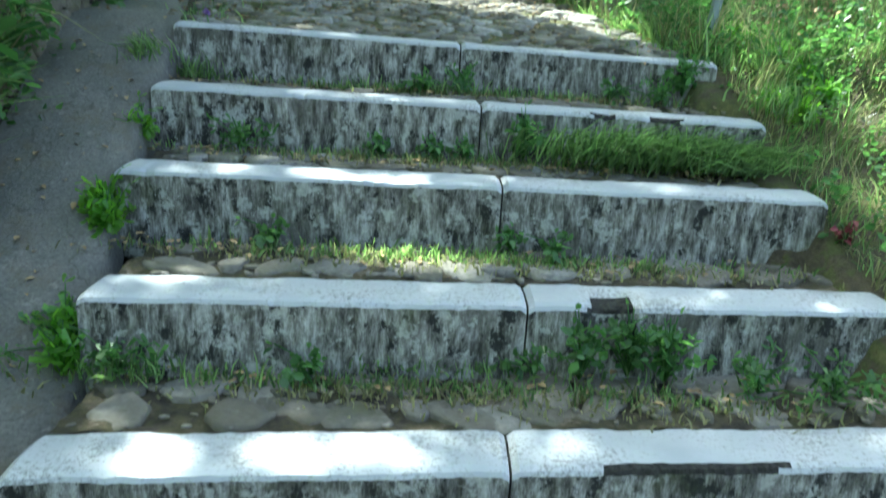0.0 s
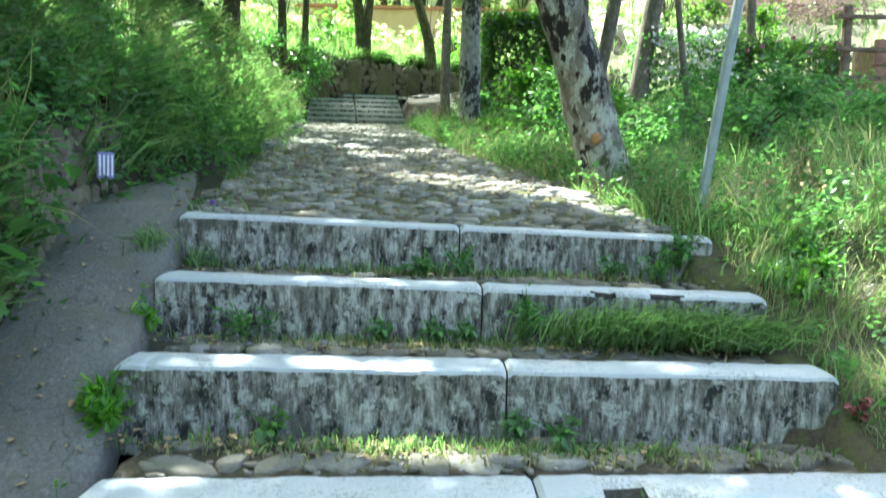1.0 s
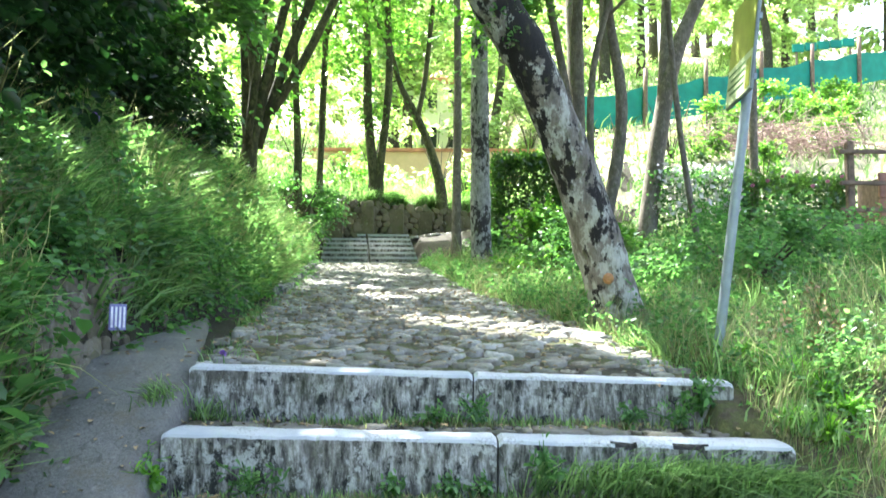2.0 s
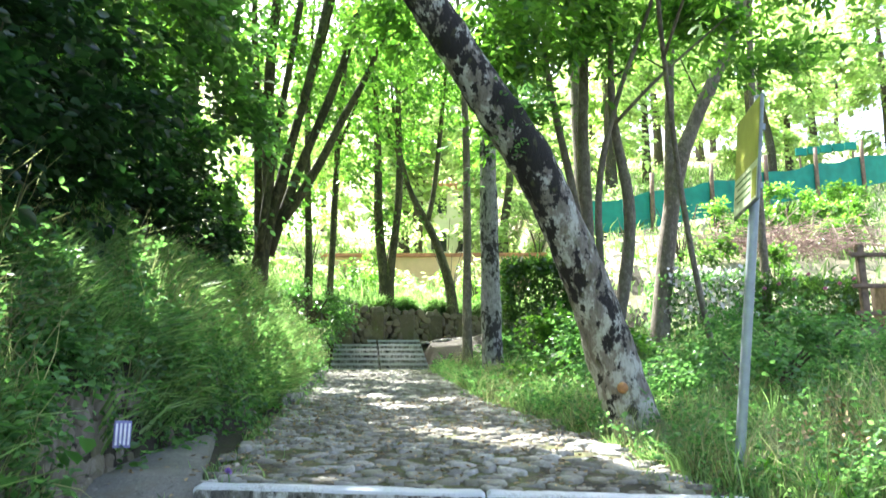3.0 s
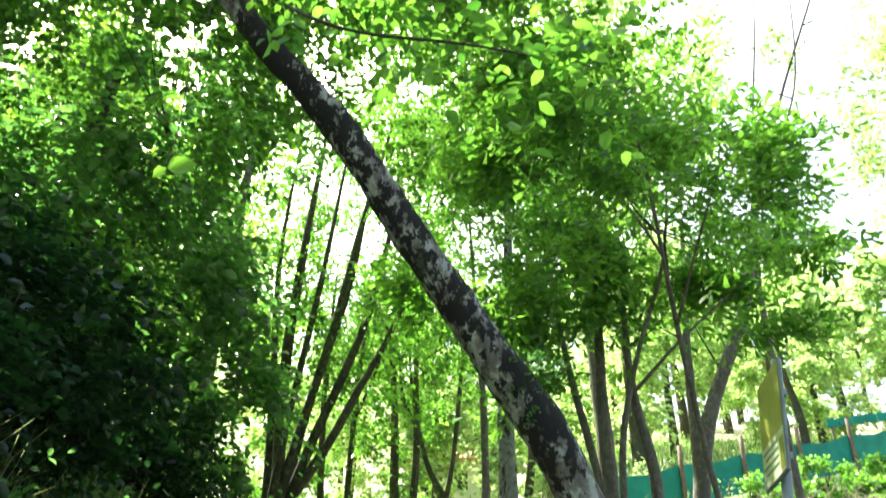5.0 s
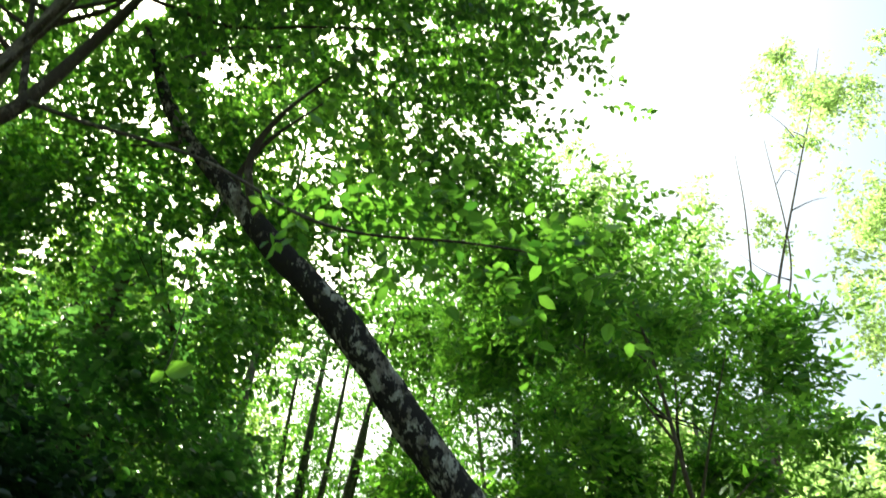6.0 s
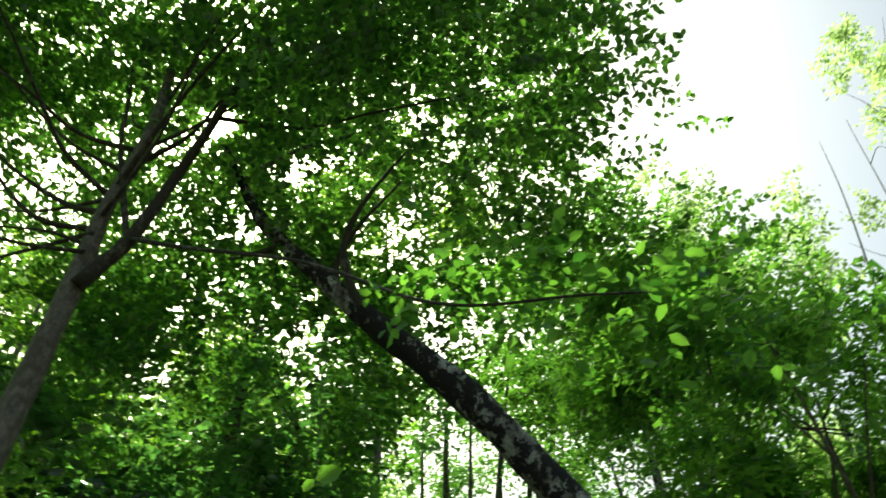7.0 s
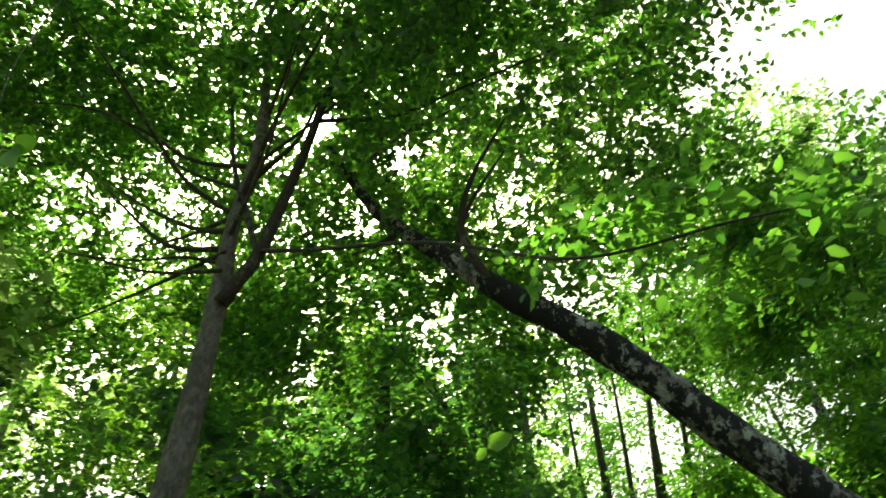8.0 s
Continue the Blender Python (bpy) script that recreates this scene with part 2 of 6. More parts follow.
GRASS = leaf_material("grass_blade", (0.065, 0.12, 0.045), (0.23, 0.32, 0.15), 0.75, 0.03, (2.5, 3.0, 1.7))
DRYGRASS = leaf_material("dry_grass_blade", (0.2, 0.17, 0.1), (0.36, 0.31, 0.19), 0.6, 0.03, COOL)
HEDGE = leaf_material("box_hedge_leaf", (0.03, 0.075, 0.014), (0.055, 0.13, 0.025), 0.8, 0.08)
PETAL = simple("pale_petal", (0.8, 0.74, 0.72), 0.7, bumpy=0)
PINK = simple("pink_petal", (0.62, 0.2, 0.4), 0.7, bumpy=0)
VIOLET = simple("violet_petal", (0.3, 0.17, 0.5), 0.7, bumpy=0)
LITTER = simple("dead_leaf", (0.33, 0.24, 0.12), 0.85, var=0.5, scale=9)
STEEL = simple("galvanised_steel", (0.3, 0.35, 0.37), 0.5, 0.4, 0.12, 25, 0.05)
BOARD_YELLOW = simple("yellow_green_print", (0.3, 0.33, 0.04), 0.5, var=0.15, scale=12, bumpy=0)
BOARD_PALE = simple("pale_green_print", (0.55, 0.62, 0.38), 0.5, var=0.1, bumpy=0)
BOARD_GREEN = simple("dark_green_print", (0.09, 0.2, 0.06), 0.5, bumpy=0)
BOARD_BACK = simple("grey_sheet_metal", (0.22, 0.25, 0.24), 0.5, 0.5, bumpy=0)
PLAQUE_BLUE = simple("violet_enamel", (0.2, 0.2, 0.4), 0.4, bumpy=0)
PLAQUE_WHITE = simple("white_enamel", (0.75, 0.76, 0.82), 0.4, bumpy=0)
NETTING = simple("green_shade_net", (0.02, 0.26, 0.19), 0.8, var=0.2, scale=3)
WOOD = simple("weathered_wood", (0.2, 0.14, 0.1), 0.85, var=0.4, scale=14)
REDWOOD = simple("red_brown_planks", (0.36, 0.19, 0.13), 0.8, var=0.3, scale=8)
PLASTER = simple("warm_plaster", (0.62, 0.42, 0.28), 0.9, var=0.15, scale=2)
PLASTER_WHITE = simple("white_plaster", (0.75, 0.72, 0.68), 0.9, var=0.08, scale=2)
ROOFTILE = simple("terracotta_roof", (0.45, 0.2, 0.12), 0.85, var=0.3, scale=6)
GLASS_DARK = simple("dark_window_glass", (0.03, 0.035, 0.04), 0.1, bumpy=0)
BRUSH = simple("dry_brushwood", (0.27, 0.19, 0.17), 0.9, var=0.4, scale=12)
REDLEAF = simple("dark_red_leaf", (0.2, 0.04, 0.045), 0.6, bumpy=0)
CUTWOOD = simple("sawn_wood", (0.42, 0.22, 0.09), 0.8, var=0.3, scale=40)


# ---- mesh helpers ----
def np_mesh(name, verts, faces, materials, smooth=False, index=None):
    """A mesh from arrays; faces is a list of (n, k) index arrays."""
    me = bpy.data.meshes.new(name)
    verts = np.asarray(verts, dtype=np.float32)
    flat = np.concatenate([np.asarray(f, dtype=np.int32).ravel() for f in faces])
    sizes = np.concatenate([np.full(len(f), np.shape(f)[1], dtype=np.int32) for f in faces])
    me.vertices.add(len(verts))
    me.vertices.foreach_set("co", verts.ravel())
    me.loops.add(len(flat))
    me.loops.foreach_set("vertex_index", flat)
    me.polygons.add(len(sizes))
    me.polygons.foreach_set("loop_start", np.concatenate([[0], np.cumsum(sizes)[:-1]]).astype(np.int32))
    me.polygons.foreach_set("loop_total", sizes)
    for m in materials if isinstance(materials, (list, tuple)) else [materials]:
        me.materials.append(m)
    if index is not None:
        me.polygons.foreach_set("material_index", np.asarray(index, dtype=np.int32))
    if smooth:
        me.polygons.foreach_set("use_smooth", np.ones(len(sizes), dtype=bool))
    me.update(calc_edges=True)
    me.validate()
    return me


def part_np(name, me, parent=None, label=""):
    ob = new(name, me)
    ob.parent = parent
    return tagged(ob, label)


def part(name, bm, material, parent=None, label="", smooth=False):
    me = bpy.data.meshes.new(name)
    bmesh.ops.recalc_face_normals(bm, faces=bm.faces)
    bm.to_mesh(me)
    bm.free()
    me.materials.append(material)
    if smooth:
        for p in me.polygons:
            p.use_smooth = True
    return part_np(name, me, parent, label)


def box(bm, lo, hi, bevel=0.0, m=None):
    g = bmesh.ops.create_cube(bm, size=1)
    c = [(a + b) / 2 for a, b in zip(lo, hi)]
    d = [b - a for a, b in zip(lo, hi)]
    for v in g["verts"]:
        v.co = Vector([c[i] + v.co[i] * d[i] for i in range(3)])
    if bevel:
        es = {e for v in g["verts"] for e in v.link_edges}
        r = bmesh.ops.bevel(bm, geom=list(es), offset=bevel, segments=2, affect="EDGES")
        vs = {v for f in r["faces"] for v in f.verts} | {v for v in g["verts"] if v.is_valid}
    else:
        vs = set(g["verts"])
    if m is not None:
        bmesh.ops.transform(bm, matrix=m, verts=list(vs))


def smooth_line(pts, step):
    """A Catmull-Rom line through points (x, y, z, r), resampled."""
    p = np.array(pts, dtype=float)
    p = np.vstack([2 * p[0] - p[1], p, 2 * p[-1] - p[-2]])
    out = []
    for i in range(1, len(p) - 2):
        n = max(2, int(np.linalg.norm(p[i + 1, :3] - p[i, :3]) / step))
        for t in np.arange(n) / n:
            a, b, c, d = p[i - 1:i + 3]
            out.append(0.5 * (2 * b + (c - a) * t + (2 * a - 5 * b + 4 * c - d) * t**2 + (3 * b - a - 3 * c + d) * t**3))
    out.append(p[-2])
    return np.array(out)


def tube(pts, step=0.08, sides=14, rough=0.06, seed=0):
    """Vertices and faces of a tapered, slightly knobbly limb through points (x, y, z, radius)."""
    L = smooth_line(pts, step)
    P, R = L[:, :3], np.maximum(L[:, 3], 0.002)
    T = np.gradient(P, axis=0)
    T /= np.linalg.norm(T, axis=1)[:, None]
    ref = np.array([1.0, 0.0, 0.0]) if abs(T[0, 0]) < 0.8 else np.array([0.0, 1.0, 0.0])
    N = np.cross(T, ref)
    N /= np.linalg.norm(N, axis=1)[:, None]
    B = np.cross(T, N)
    a = np.arange(sides) / sides * 2 * np.pi
    V = np.empty((len(P), sides, 3))
    for i in range(len(P)):
        for j in range(sides):
            w = N[i] * np.cos(a[j]) + B[i] * np.sin(a[j])
            q = P[i] + w * R[i]
            k = 1 + rough * (noise.noise(Vector(q) * 2.2 + Vector((seed, 0, 0))) + 0.6 * noise.noise(Vector(q) * 9 + Vector((seed, 3, 0)))) if rough else 1
            V[i, j] = P[i] + w * R[i] * k
    V = V.reshape(-1, 3)
    i, j = np.meshgrid(np.arange(len(P) - 1), np.arange(sides), indexing="ij")
    q = np.stack([i * sides + j, i * sides + (j + 1) % sides, (i + 1) * sides + (j + 1) % sides, (i + 1) * sides + j], -1).reshape(-1, 4)
    V = np.vstack([V, P[-1:], P[:1]])
    n = len(P) * sides
    j = np.arange(sides)
    caps = np.concatenate([np.stack([(len(P) - 1) * sides + j, (len(P) - 1) * sides + (j + 1) % sides, np.full(sides, n)], -1),
                           np.stack([(j + 1) % sides, j, np.full(sides, n + 1)], -1)])
    return V, q, caps


def limb(name, pts, material, parent, step=0.1, sides=10, rough=0.06, label=""):
    V, q, c = tube(pts, step, sides, rough, len(name))
    V = V - np.array(parent.location)
    return part_np(name, np_mesh(name, V, [q, c], material, True), parent, label)


def joined_limbs(name, lines, material, parent, sides=5, label=""):
    Vs, Qs, Cs, n = [], [], [], 0
    for pts in lines:
        V, q, c = tube(pts, 0.15, sides, 0)
        Vs.append(V), Qs.append(q + n), Cs.append(c + n)
        n += len(V)
    return tagged(part_np(name, np_mesh(name, np.vstack(Vs) - np.array(parent.location), [np.vstack(Qs), np.vstack(Cs)], material, True), parent, label), kind="stuff")


# gaps in the leaf roof through which the sun reaches the ground: x, y, z, radius
SUN_SPOTS = [(-0.56, 1.58, 0.65, 0.1), (-0.28, 1.64, 0.65, 0.1), (-0.08, 1.68, 0.65, 0.1), (-0.72, 2.13, 0.86, 0.07),
             (0.0, 2.42, 0.87, 0.12), (-0.22, 2.45, 0.87, 0.08), (0.2, 2.42, 0.87, 0.08), (0.85, 2.2, 0.86, 0.08), (1.1, 2.22, 0.86, 0.08),
             (-0.66, 2.66, 1.08, 0.06), (-0.4, 2.68, 1.08, 0.08), (-0.05, 2.68, 1.08, 0.07), (0.75, 2.7, 1.08, 0.1), (1.05, 2.68, 1.08, 0.07),
             (-0.1, 5.4, 1.72, 0.24), (0.15, 5.3, 1.7, 0.3), (0.42, 5.05, 1.67, 0.33), (0.64, 4.78, 1.64, 0.3), (0.85, 4.5, 1.62, 0.25), (0.92, 4.22, 1.58, 0.15), (-0.65, 7.3, 1.93, 0.28), (-0.9, 8.3, 2.05, 0.25),
             (-0.2, 8.0, 2.05, 0.25), (-1.0, 9.6, 2.2, 0.3), (-0.7, 10.8, 2.3, 0.3), (-1.3, 11.5, 2.4, 0.3), (1.75, 3.2, 1.4, 0.2), (1.9, 3.6, 1.5, 0.18), (2.3, 4.2, 1.7, 0.2), (1.9, 4.9, 1.8, 0.22), (2.8, 5.0, 1.9, 0.22), (1.55, 2.8, 1.2, 0.14), (2.4, 3.2, 1.5, 0.18), (3.0, 6.2, 2.0, 0.25), (1.7, 6.0, 1.9, 0.25), (2.1, 2.5, 1.2, 0.2),
             (-1.3, 2.6, 1.0, 0.05),
             (-1.4, 13.0, 2.6, 0.5), (-1.6, 15.6, 3.2, 0.5), (-0.6, 17.2, 3.6, 0.6), (-2.2, 18.4, 4.5, 0.9), (0.8, 19, 4.8, 1.0), (-0.8, 18.2, 4.4, 0.9), (-1.7, 20.5, 5.2, 1.2), (0.6, 21.5, 5.4, 1.2), (-3.4, 20.0, 5.2, 1.0), (-0.2, 17.6, 3.7, 0.5), (-2.2, 11.0, 3.6, 0.4), (-2.0, 9.6, 3.2, 0.4), (3.6, 12.0, 3.2, 0.9), (2.0, 10.0, 2.6, 0.5),
             (5.2, 14.6, 3.8, 1.2), (4.6, 17.0, 5.0, 1.2), (-2.1, 8.6, 3.0, 0.3), (-2.3, 6.3, 2.8, 0.25), (-0.05, 0.2, 1.84, 0.2), (0.05, 0.23, 1.83, 0.14), (-0.3, 2.22, 3.95, 0.2), (0.2, 2.14, 3.7, 0.2), (-0.7, 2.35, 4.3, 0.15), (-0.92, 2.23, 3.32, 0.12),
             (-2.0, 4.2, 2.6, 0.13), (-1.9, 3.2, 2.2, 0.1), (-1.8, 5.9, 2.4, 0.16), (-2.1, 7.2, 2.9, 0.2), (-1.75, 2.7, 1.7, 0.08), (-1.7, 4.7, 2.1, 0.1), (-1.62, 3.9, 1.8, 0.07),
             (-3.5, 6.2, 6.4, 0.25), (-4.0, 6.0, 7.0, 0.3), (-3.2, 6.8, 7.2, 0.25), (-4.6, 6.2, 7.6, 0.3), (-3.9, 5.9, 5.7, 0.2), (-4.8, 5.4, 6.2, 0.25), (-3.3, 7.0, 5.9, 0.22), (-5.4, 6.8, 8.2, 0.35), (-6.2, 7.6, 8.4, 0.4), (-7.0, 6.4, 8.8, 0.4),
             (-2.0, 5.0, 2.6, 0.12), (-2.2, 6.6, 3.0, 0.16), (-1.9, 6.4, 2.7, 0.12), (-2.0, 7.9, 2.9, 0.14), (-1.75, 3.4, 1.9, 0.08), (-2.1, 3.1, 2.3, 0.1), (-2.2, 9.0, 3.2, 0.2), (-1.9, 5.6, 2.5, 0.1), (-1.6, 2.5, 1.4, 0.09), (-1.64, 3.0, 1.65, 0.1), (-1.58, 3.3, 1.75, 0.07), (-1.6, 4.3, 1.95, 0.1), (-1.7, 4.6, 2.1, 0.12), (-1.75, 2.3, 1.6, 0.09), (-1.9, 2.9, 1.95, 0.11), (-1.85, 3.9, 2.1, 0.13), (-2.0, 3.4, 2.15, 0.12), (-2.05, 4.4, 2.3, 0.12)]


def sunlit_gap(P):
    """True for points that stand in one of the sun's shafts."""
    s = np.array(TO_SUN)
    bad = np.zeros(len(P), dtype=bool)
    for x, y, z, r in SUN_SPOTS:
        d = P - np.array([x, y, z])
        along = d @ s
        off = np.linalg.norm(d - along[:, None] * s, axis=1)
        bad |= (off < r) & (along > 0.4)
    return bad


def unit(v):
    return v / np.maximum(np.linalg.norm(v, axis=-1, keepdims=True), 1e-9)


def leaves(rng, P, D, N, size, shape="oval"):
    """Folded leaves at P, pointing along D, with faces towards N."""
    n = len(P)
    D = unit(D)
    S = unit(np.cross(D, N))
    U = np.cross(S, D)
    L = size * rng.uniform(0.65, 1.25, (n, 1))
    W = L * rng.uniform(0.26, 0.36, (n, 1))
    fold = L * rng.uniform(0.03, 0.16, (n, 1))
    droop = L * rng.uniform(0.0, 0.2, (n, 1))
    if shape == "oval":
        V = np.stack([P, P + D * L * 0.3 + S * W * 0.95 + U * fold, P + D * L * 0.7 + S * W * 0.8 + U * fold * 0.6, P + D * L - U * droop,
                      P + D * L * 0.7 - S * W * 0.8 + U * fold * 0.6, P + D * L * 0.3 - S * W * 0.95 + U * fold], 1).reshape(-1, 3)
        b = np.arange(n)[:, None] * 6
        return V, np.concatenate([b + [0, 3, 2, 1], b + [0, 5, 4, 3]])
    if shape == "lobed":
        V = np.stack([P, P + D * L * 0.12 + S * W * 1.5, P + D * L * 0.36 + S * W * 1.2, P + D * L * 0.62 + S * W * 1.45 + U * fold, P + D * L * 0.74 + S * W * 0.85, P + D * L - U * droop,
                      P + D * L * 0.74 - S * W * 0.85, P + D * L * 0.62 - S * W * 1.45 + U * fold, P + D * L * 0.36 - S * W * 1.2, P + D * L * 0.12 - S * W * 1.5], 1).reshape(-1, 3)
        b = np.arange(n)[:, None] * 10
        return V, np.concatenate([b + [0, 2, 1, 1], b + [0, 4, 3, 2], b + [0, 5, 4, 4], b + [0, 6, 5, 5], b + [0, 8, 7, 6], b + [0, 9, 8, 8]])
    V = np.stack([P, P + D * L * 0.5 + S * W + U * fold, P + D * L - U * droop, P + D * L * 0.5 - S * W + U * fold], 1).reshape(-1, 3)
    b = np.arange(n)[:, None] * 4
    return V, b + [0, 3, 2, 1]


def sprays(rng, C, out, length, count, size, flat=0.55, droop=0.25, shape="oval", keep_shafts=True):
    """Leafy twigs starting at C that grow along out; each carries leaves on both sides, in a loose flat fan."""
    n = len(C)
    d = unit(out + rng.normal(0, 0.35, (n, 3)))
    ln = length * rng.uniform(0.5, 1.3, (n, 1))
    t = np.linspace(0.08, 1.0, count)[None, :, None]
    P = C[:, None] + d[:, None] * ln[:, None] * t
    P[..., 2] -= droop * (ln * t[..., 0] ** 2)
    side = unit(np.cross(d, [0, 0, 1.0]))
    sign = np.where(np.arange(count) % 2, 1.0, -1.0)[None, :, None]
    D = d[:, None] * 0.75 + side[:, None] * sign + rng.normal(0, 0.3, (n, count, 3))
    D[..., 2] -= 0.25
    N = np.array([0, 0, 1.0]) + rng.normal(0, flat, (n, count, 3))
    P, D, N = P.reshape(-1, 3) + rng.normal(0, size * 0.3, (n * count, 3)), D.reshape(-1, 3), N.reshape(-1, 3)
    if keep_shafts:
        ok = ~sunlit_gap(P)
        P, D, N = P[ok], D[ok], N[ok]
    return leaves(rng, P, D, N, size, shape)


def merge(sets):
    V, F, n = [], [], 0
    for v, f in sets:
        V.append(v), F.append(f + n)
        n += len(v)
    return np.vstack(V), np.vstack(F)


def blob(rng, centre, radii, n, hollow=0.35, even=False):
    """Points in an ellipsoid, fewer at its heart, in clumps so that gaps are left."""
    k = max(5, n // (5 if even else 22))
    c = unit(rng.normal(0, 1, (k, 3))) * rng.uniform(hollow, 1, (k, 1)) ** 0.5
    p = c[rng.integers(0, k, n)] + rng.normal(0, 0.16 if even else 0.11, (n, 3))
    return np.array(centre) + p * np.array(radii), unit(p * np.array(radii) + [0, 0, 0.15])


DENSE = 2.9


def crown(parent, seed, blobs, size, material, length=0.55, count=12, shape="oval", label="", shafts=True, flat=0.55, even=False):
    rng = np.random.default_rng(seed)
    sets = []
    for centre, radii, n in blobs:
        C, out = blob(rng, centre, radii, int(n * DENSE), even=even)
        out[:, 2] *= 0.4
        sets.append(sprays(rng, C, out, length, count, size, flat, shape=shape, keep_shafts=shafts))
    V, F = merge(sets)
    V = V - np.array(parent.location)
    return tagged(part_np("crown", np_mesh("crown", V, [F], material), parent, label), kind="stuff")


def thing(name, label, category, at=(0, 0, 0), group="", kind=""):
    return tagged(moved(new(name), at), label, category, group, kind)


def moved(ob, at):
    ob.location = at
    return ob


# ---- the lie of the land ----
def lerp(v, xs, ys):
    return np.interp(v, xs, ys)


def path_mid(y):
    return lerp(y, [3.4, 4.0, 8.0, 14.4, 17.0], [0.0, -0.05, -0.72, -1.5, -1.85])


def path_half(y):
    return lerp(y, [3.4, 8.0, 14.4], [1.13, 0.88, 0.88])


def path_z(y):
    return lerp(y, [-30, -4, -0.2, 3.45, 14.2, 16.8, 30], [-4.0, -2.2, -0.35, 1.5, 2.7, 3.5, 3.8])


def stone_z(x, y):
    """Top of the cobbles: level with the top step's edge where they meet."""
    return path_z(y) - 0.02 * x * np.clip((5 - y) / 1.3, 0, 1) - 0.03 * np.clip((4.6 - y) / 0.8, 0, 1)


def bank_foot(y):
    return lerp(y, [-6, 2.0, 3.6, 4.6, 5.5, 8.0, 10.0, 14.4, 16.5], [-1.5, -1.5, -1.58, -1.6, -1.62, -1.72, -1.95, -2.55, -3.1])


def wall_line_y(x):
    return 16.1 + (x + 3.1) * 0.6


def ground_z(x, y):
    x, y = np.asarray(x, dtype=float), np.asarray(y, dtype=float)
    base = path_z(y) - 0.06
    base = np.where(y < 3.45, base - np.where((x > -1.45) & (x < lerp(y, [1.68, 3.44], [1.33, 1.02])), 0.3, np.where(x > 0, 0.04, 0.1)), base)
    base = base - 0.2 * np.clip((y - 14.1) / 0.3, 0, 1) * np.clip((17.2 - y) / 0.3, 0, 1) * (np.abs(x - path_mid(y)) < 1.0)
    d = np.maximum(bank_foot(y) - x, 0)
    wall = np.interp(y, [1.0, 2.0, 5.5, 7.0], [0.45, 0.42, 0.4, 0.05])
    left = np.minimum(d / 0.12, 1) * wall + np.minimum(d, 1.0) * lerp(y, [4, 8, 14], [0.85, 1.15, 1.2]) + np.clip(d - 1.0, 0, 12) * 0.2
    r = np.maximum(x - (path_mid(y) + path_half(y) + 0.15), 0)
    right = np.minimum(r, 4.0) * 0.13 + np.clip(y - 14, 0, 60) * 0.4 * np.clip((x - 0.8) / 2.5, 0, 1)
    z = base + left + right
    # terrace behind the low far wall
    back = np.clip((y - wall_line_y(x)) / 0.4, 0, 1)
    hill = 4.1 + np.clip(y - wall_line_y(x), 0, 50) * 0.26 + np.clip(y - wall_line_y(x) - 50, 0, 400) * 0.4
    return np.where(back > 0, np.maximum(z, z * (1 - back) + back * np.maximum(hill, z)), z)


def bump_at(a, b):
    on = abs(a - path_mid(b)) < path_half(b) + 0.15 or (b < 4.6 and -1.55 < a < 1.3)
    d = float(bank_foot(b)) - a
    k = 0.09 * noise.noise(Vector((a * 1.1, b * 1.1, 0))) + 0.05 * noise.noise(Vector((a * 4, b * 4, 2)))
    bank = min(max(d - 0.15, 0) / 0.6, 1) * (0.24 * noise.noise(Vector((a * 0.9, b * 0.8, 5))) + 0.12 * noise.noise(Vector((a * 2.4, b * 2.1, 9))))
    return (0.15 if on else 1.0) * k + bank


def make_ground():
    xs = np.unique(np.round(np.concatenate([np.linspace(-300, -12, 24), np.arange(-12, -4, 0.4), np.arange(-4, 4.5, 0.11), np.arange(4.5, 16, 0.5), np.linspace(16, 300, 24)]), 3))
    ys = np.unique(np.round(np.concatenate([np.linspace(-200, -6, 16), np.arange(-6, 0, 0.4), np.arange(0, 9, 0.11), np.arange(9, 22, 0.22), np.arange(22, 60, 1.0), np.linspace(60, 500, 22)]), 3))
    X, Y = np.meshgrid(xs, ys, indexing="ij")
    Z = ground_z(X, Y)
    for i in range(len(xs)):
        for j in range(len(ys)):
            if abs(xs[i]) < 14 and -6 < ys[j] < 26:
                Z[i, j] += bump_at(xs[i], ys[j])
    V = np.stack([X, Y, Z], -1).reshape(-1, 3)
    i, j = np.meshgrid(np.arange(len(xs) - 1), np.arange(len(ys) - 1), indexing="ij")
    n = len(ys)
    F = np.stack([i * n + j, (i + 1) * n + j, (i + 1) * n + j + 1, i * n + j + 1], -1).reshape(-1, 4)
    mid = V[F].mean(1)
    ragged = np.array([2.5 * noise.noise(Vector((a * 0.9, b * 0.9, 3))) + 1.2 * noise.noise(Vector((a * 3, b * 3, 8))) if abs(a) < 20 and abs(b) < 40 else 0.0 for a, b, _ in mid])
    # far hill faces get the sun-paled soil, most others the shade-darkened one
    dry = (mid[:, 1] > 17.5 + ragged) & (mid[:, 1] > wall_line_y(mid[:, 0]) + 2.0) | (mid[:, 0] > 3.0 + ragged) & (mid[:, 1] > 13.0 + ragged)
    ob = new("ground", np_mesh("ground", V, [F], [SHADESOIL, SUNSLOPE, SOIL], True, np.where(dry, 1, np.where((mid[:, 0] > 0.9) & (mid[:, 1] < 4.6 + ragged) & (mid[:, 0] < 4 + ragged) & (mid[:, 1] > -1 + ragged), 2, 0))))
    tagged(ob, "brown soil with leaf litter, moss and thin grass on a hillside", "ground", kind="structure")


make_ground()

# ---- steps ----
# front edge of each step: y, z, x from, x to, joint
SKEW = [0.12, 0.09, 0.012, 0.0, 0.0, 0.12, 0.12, 0.12, 0.12, 0.12]
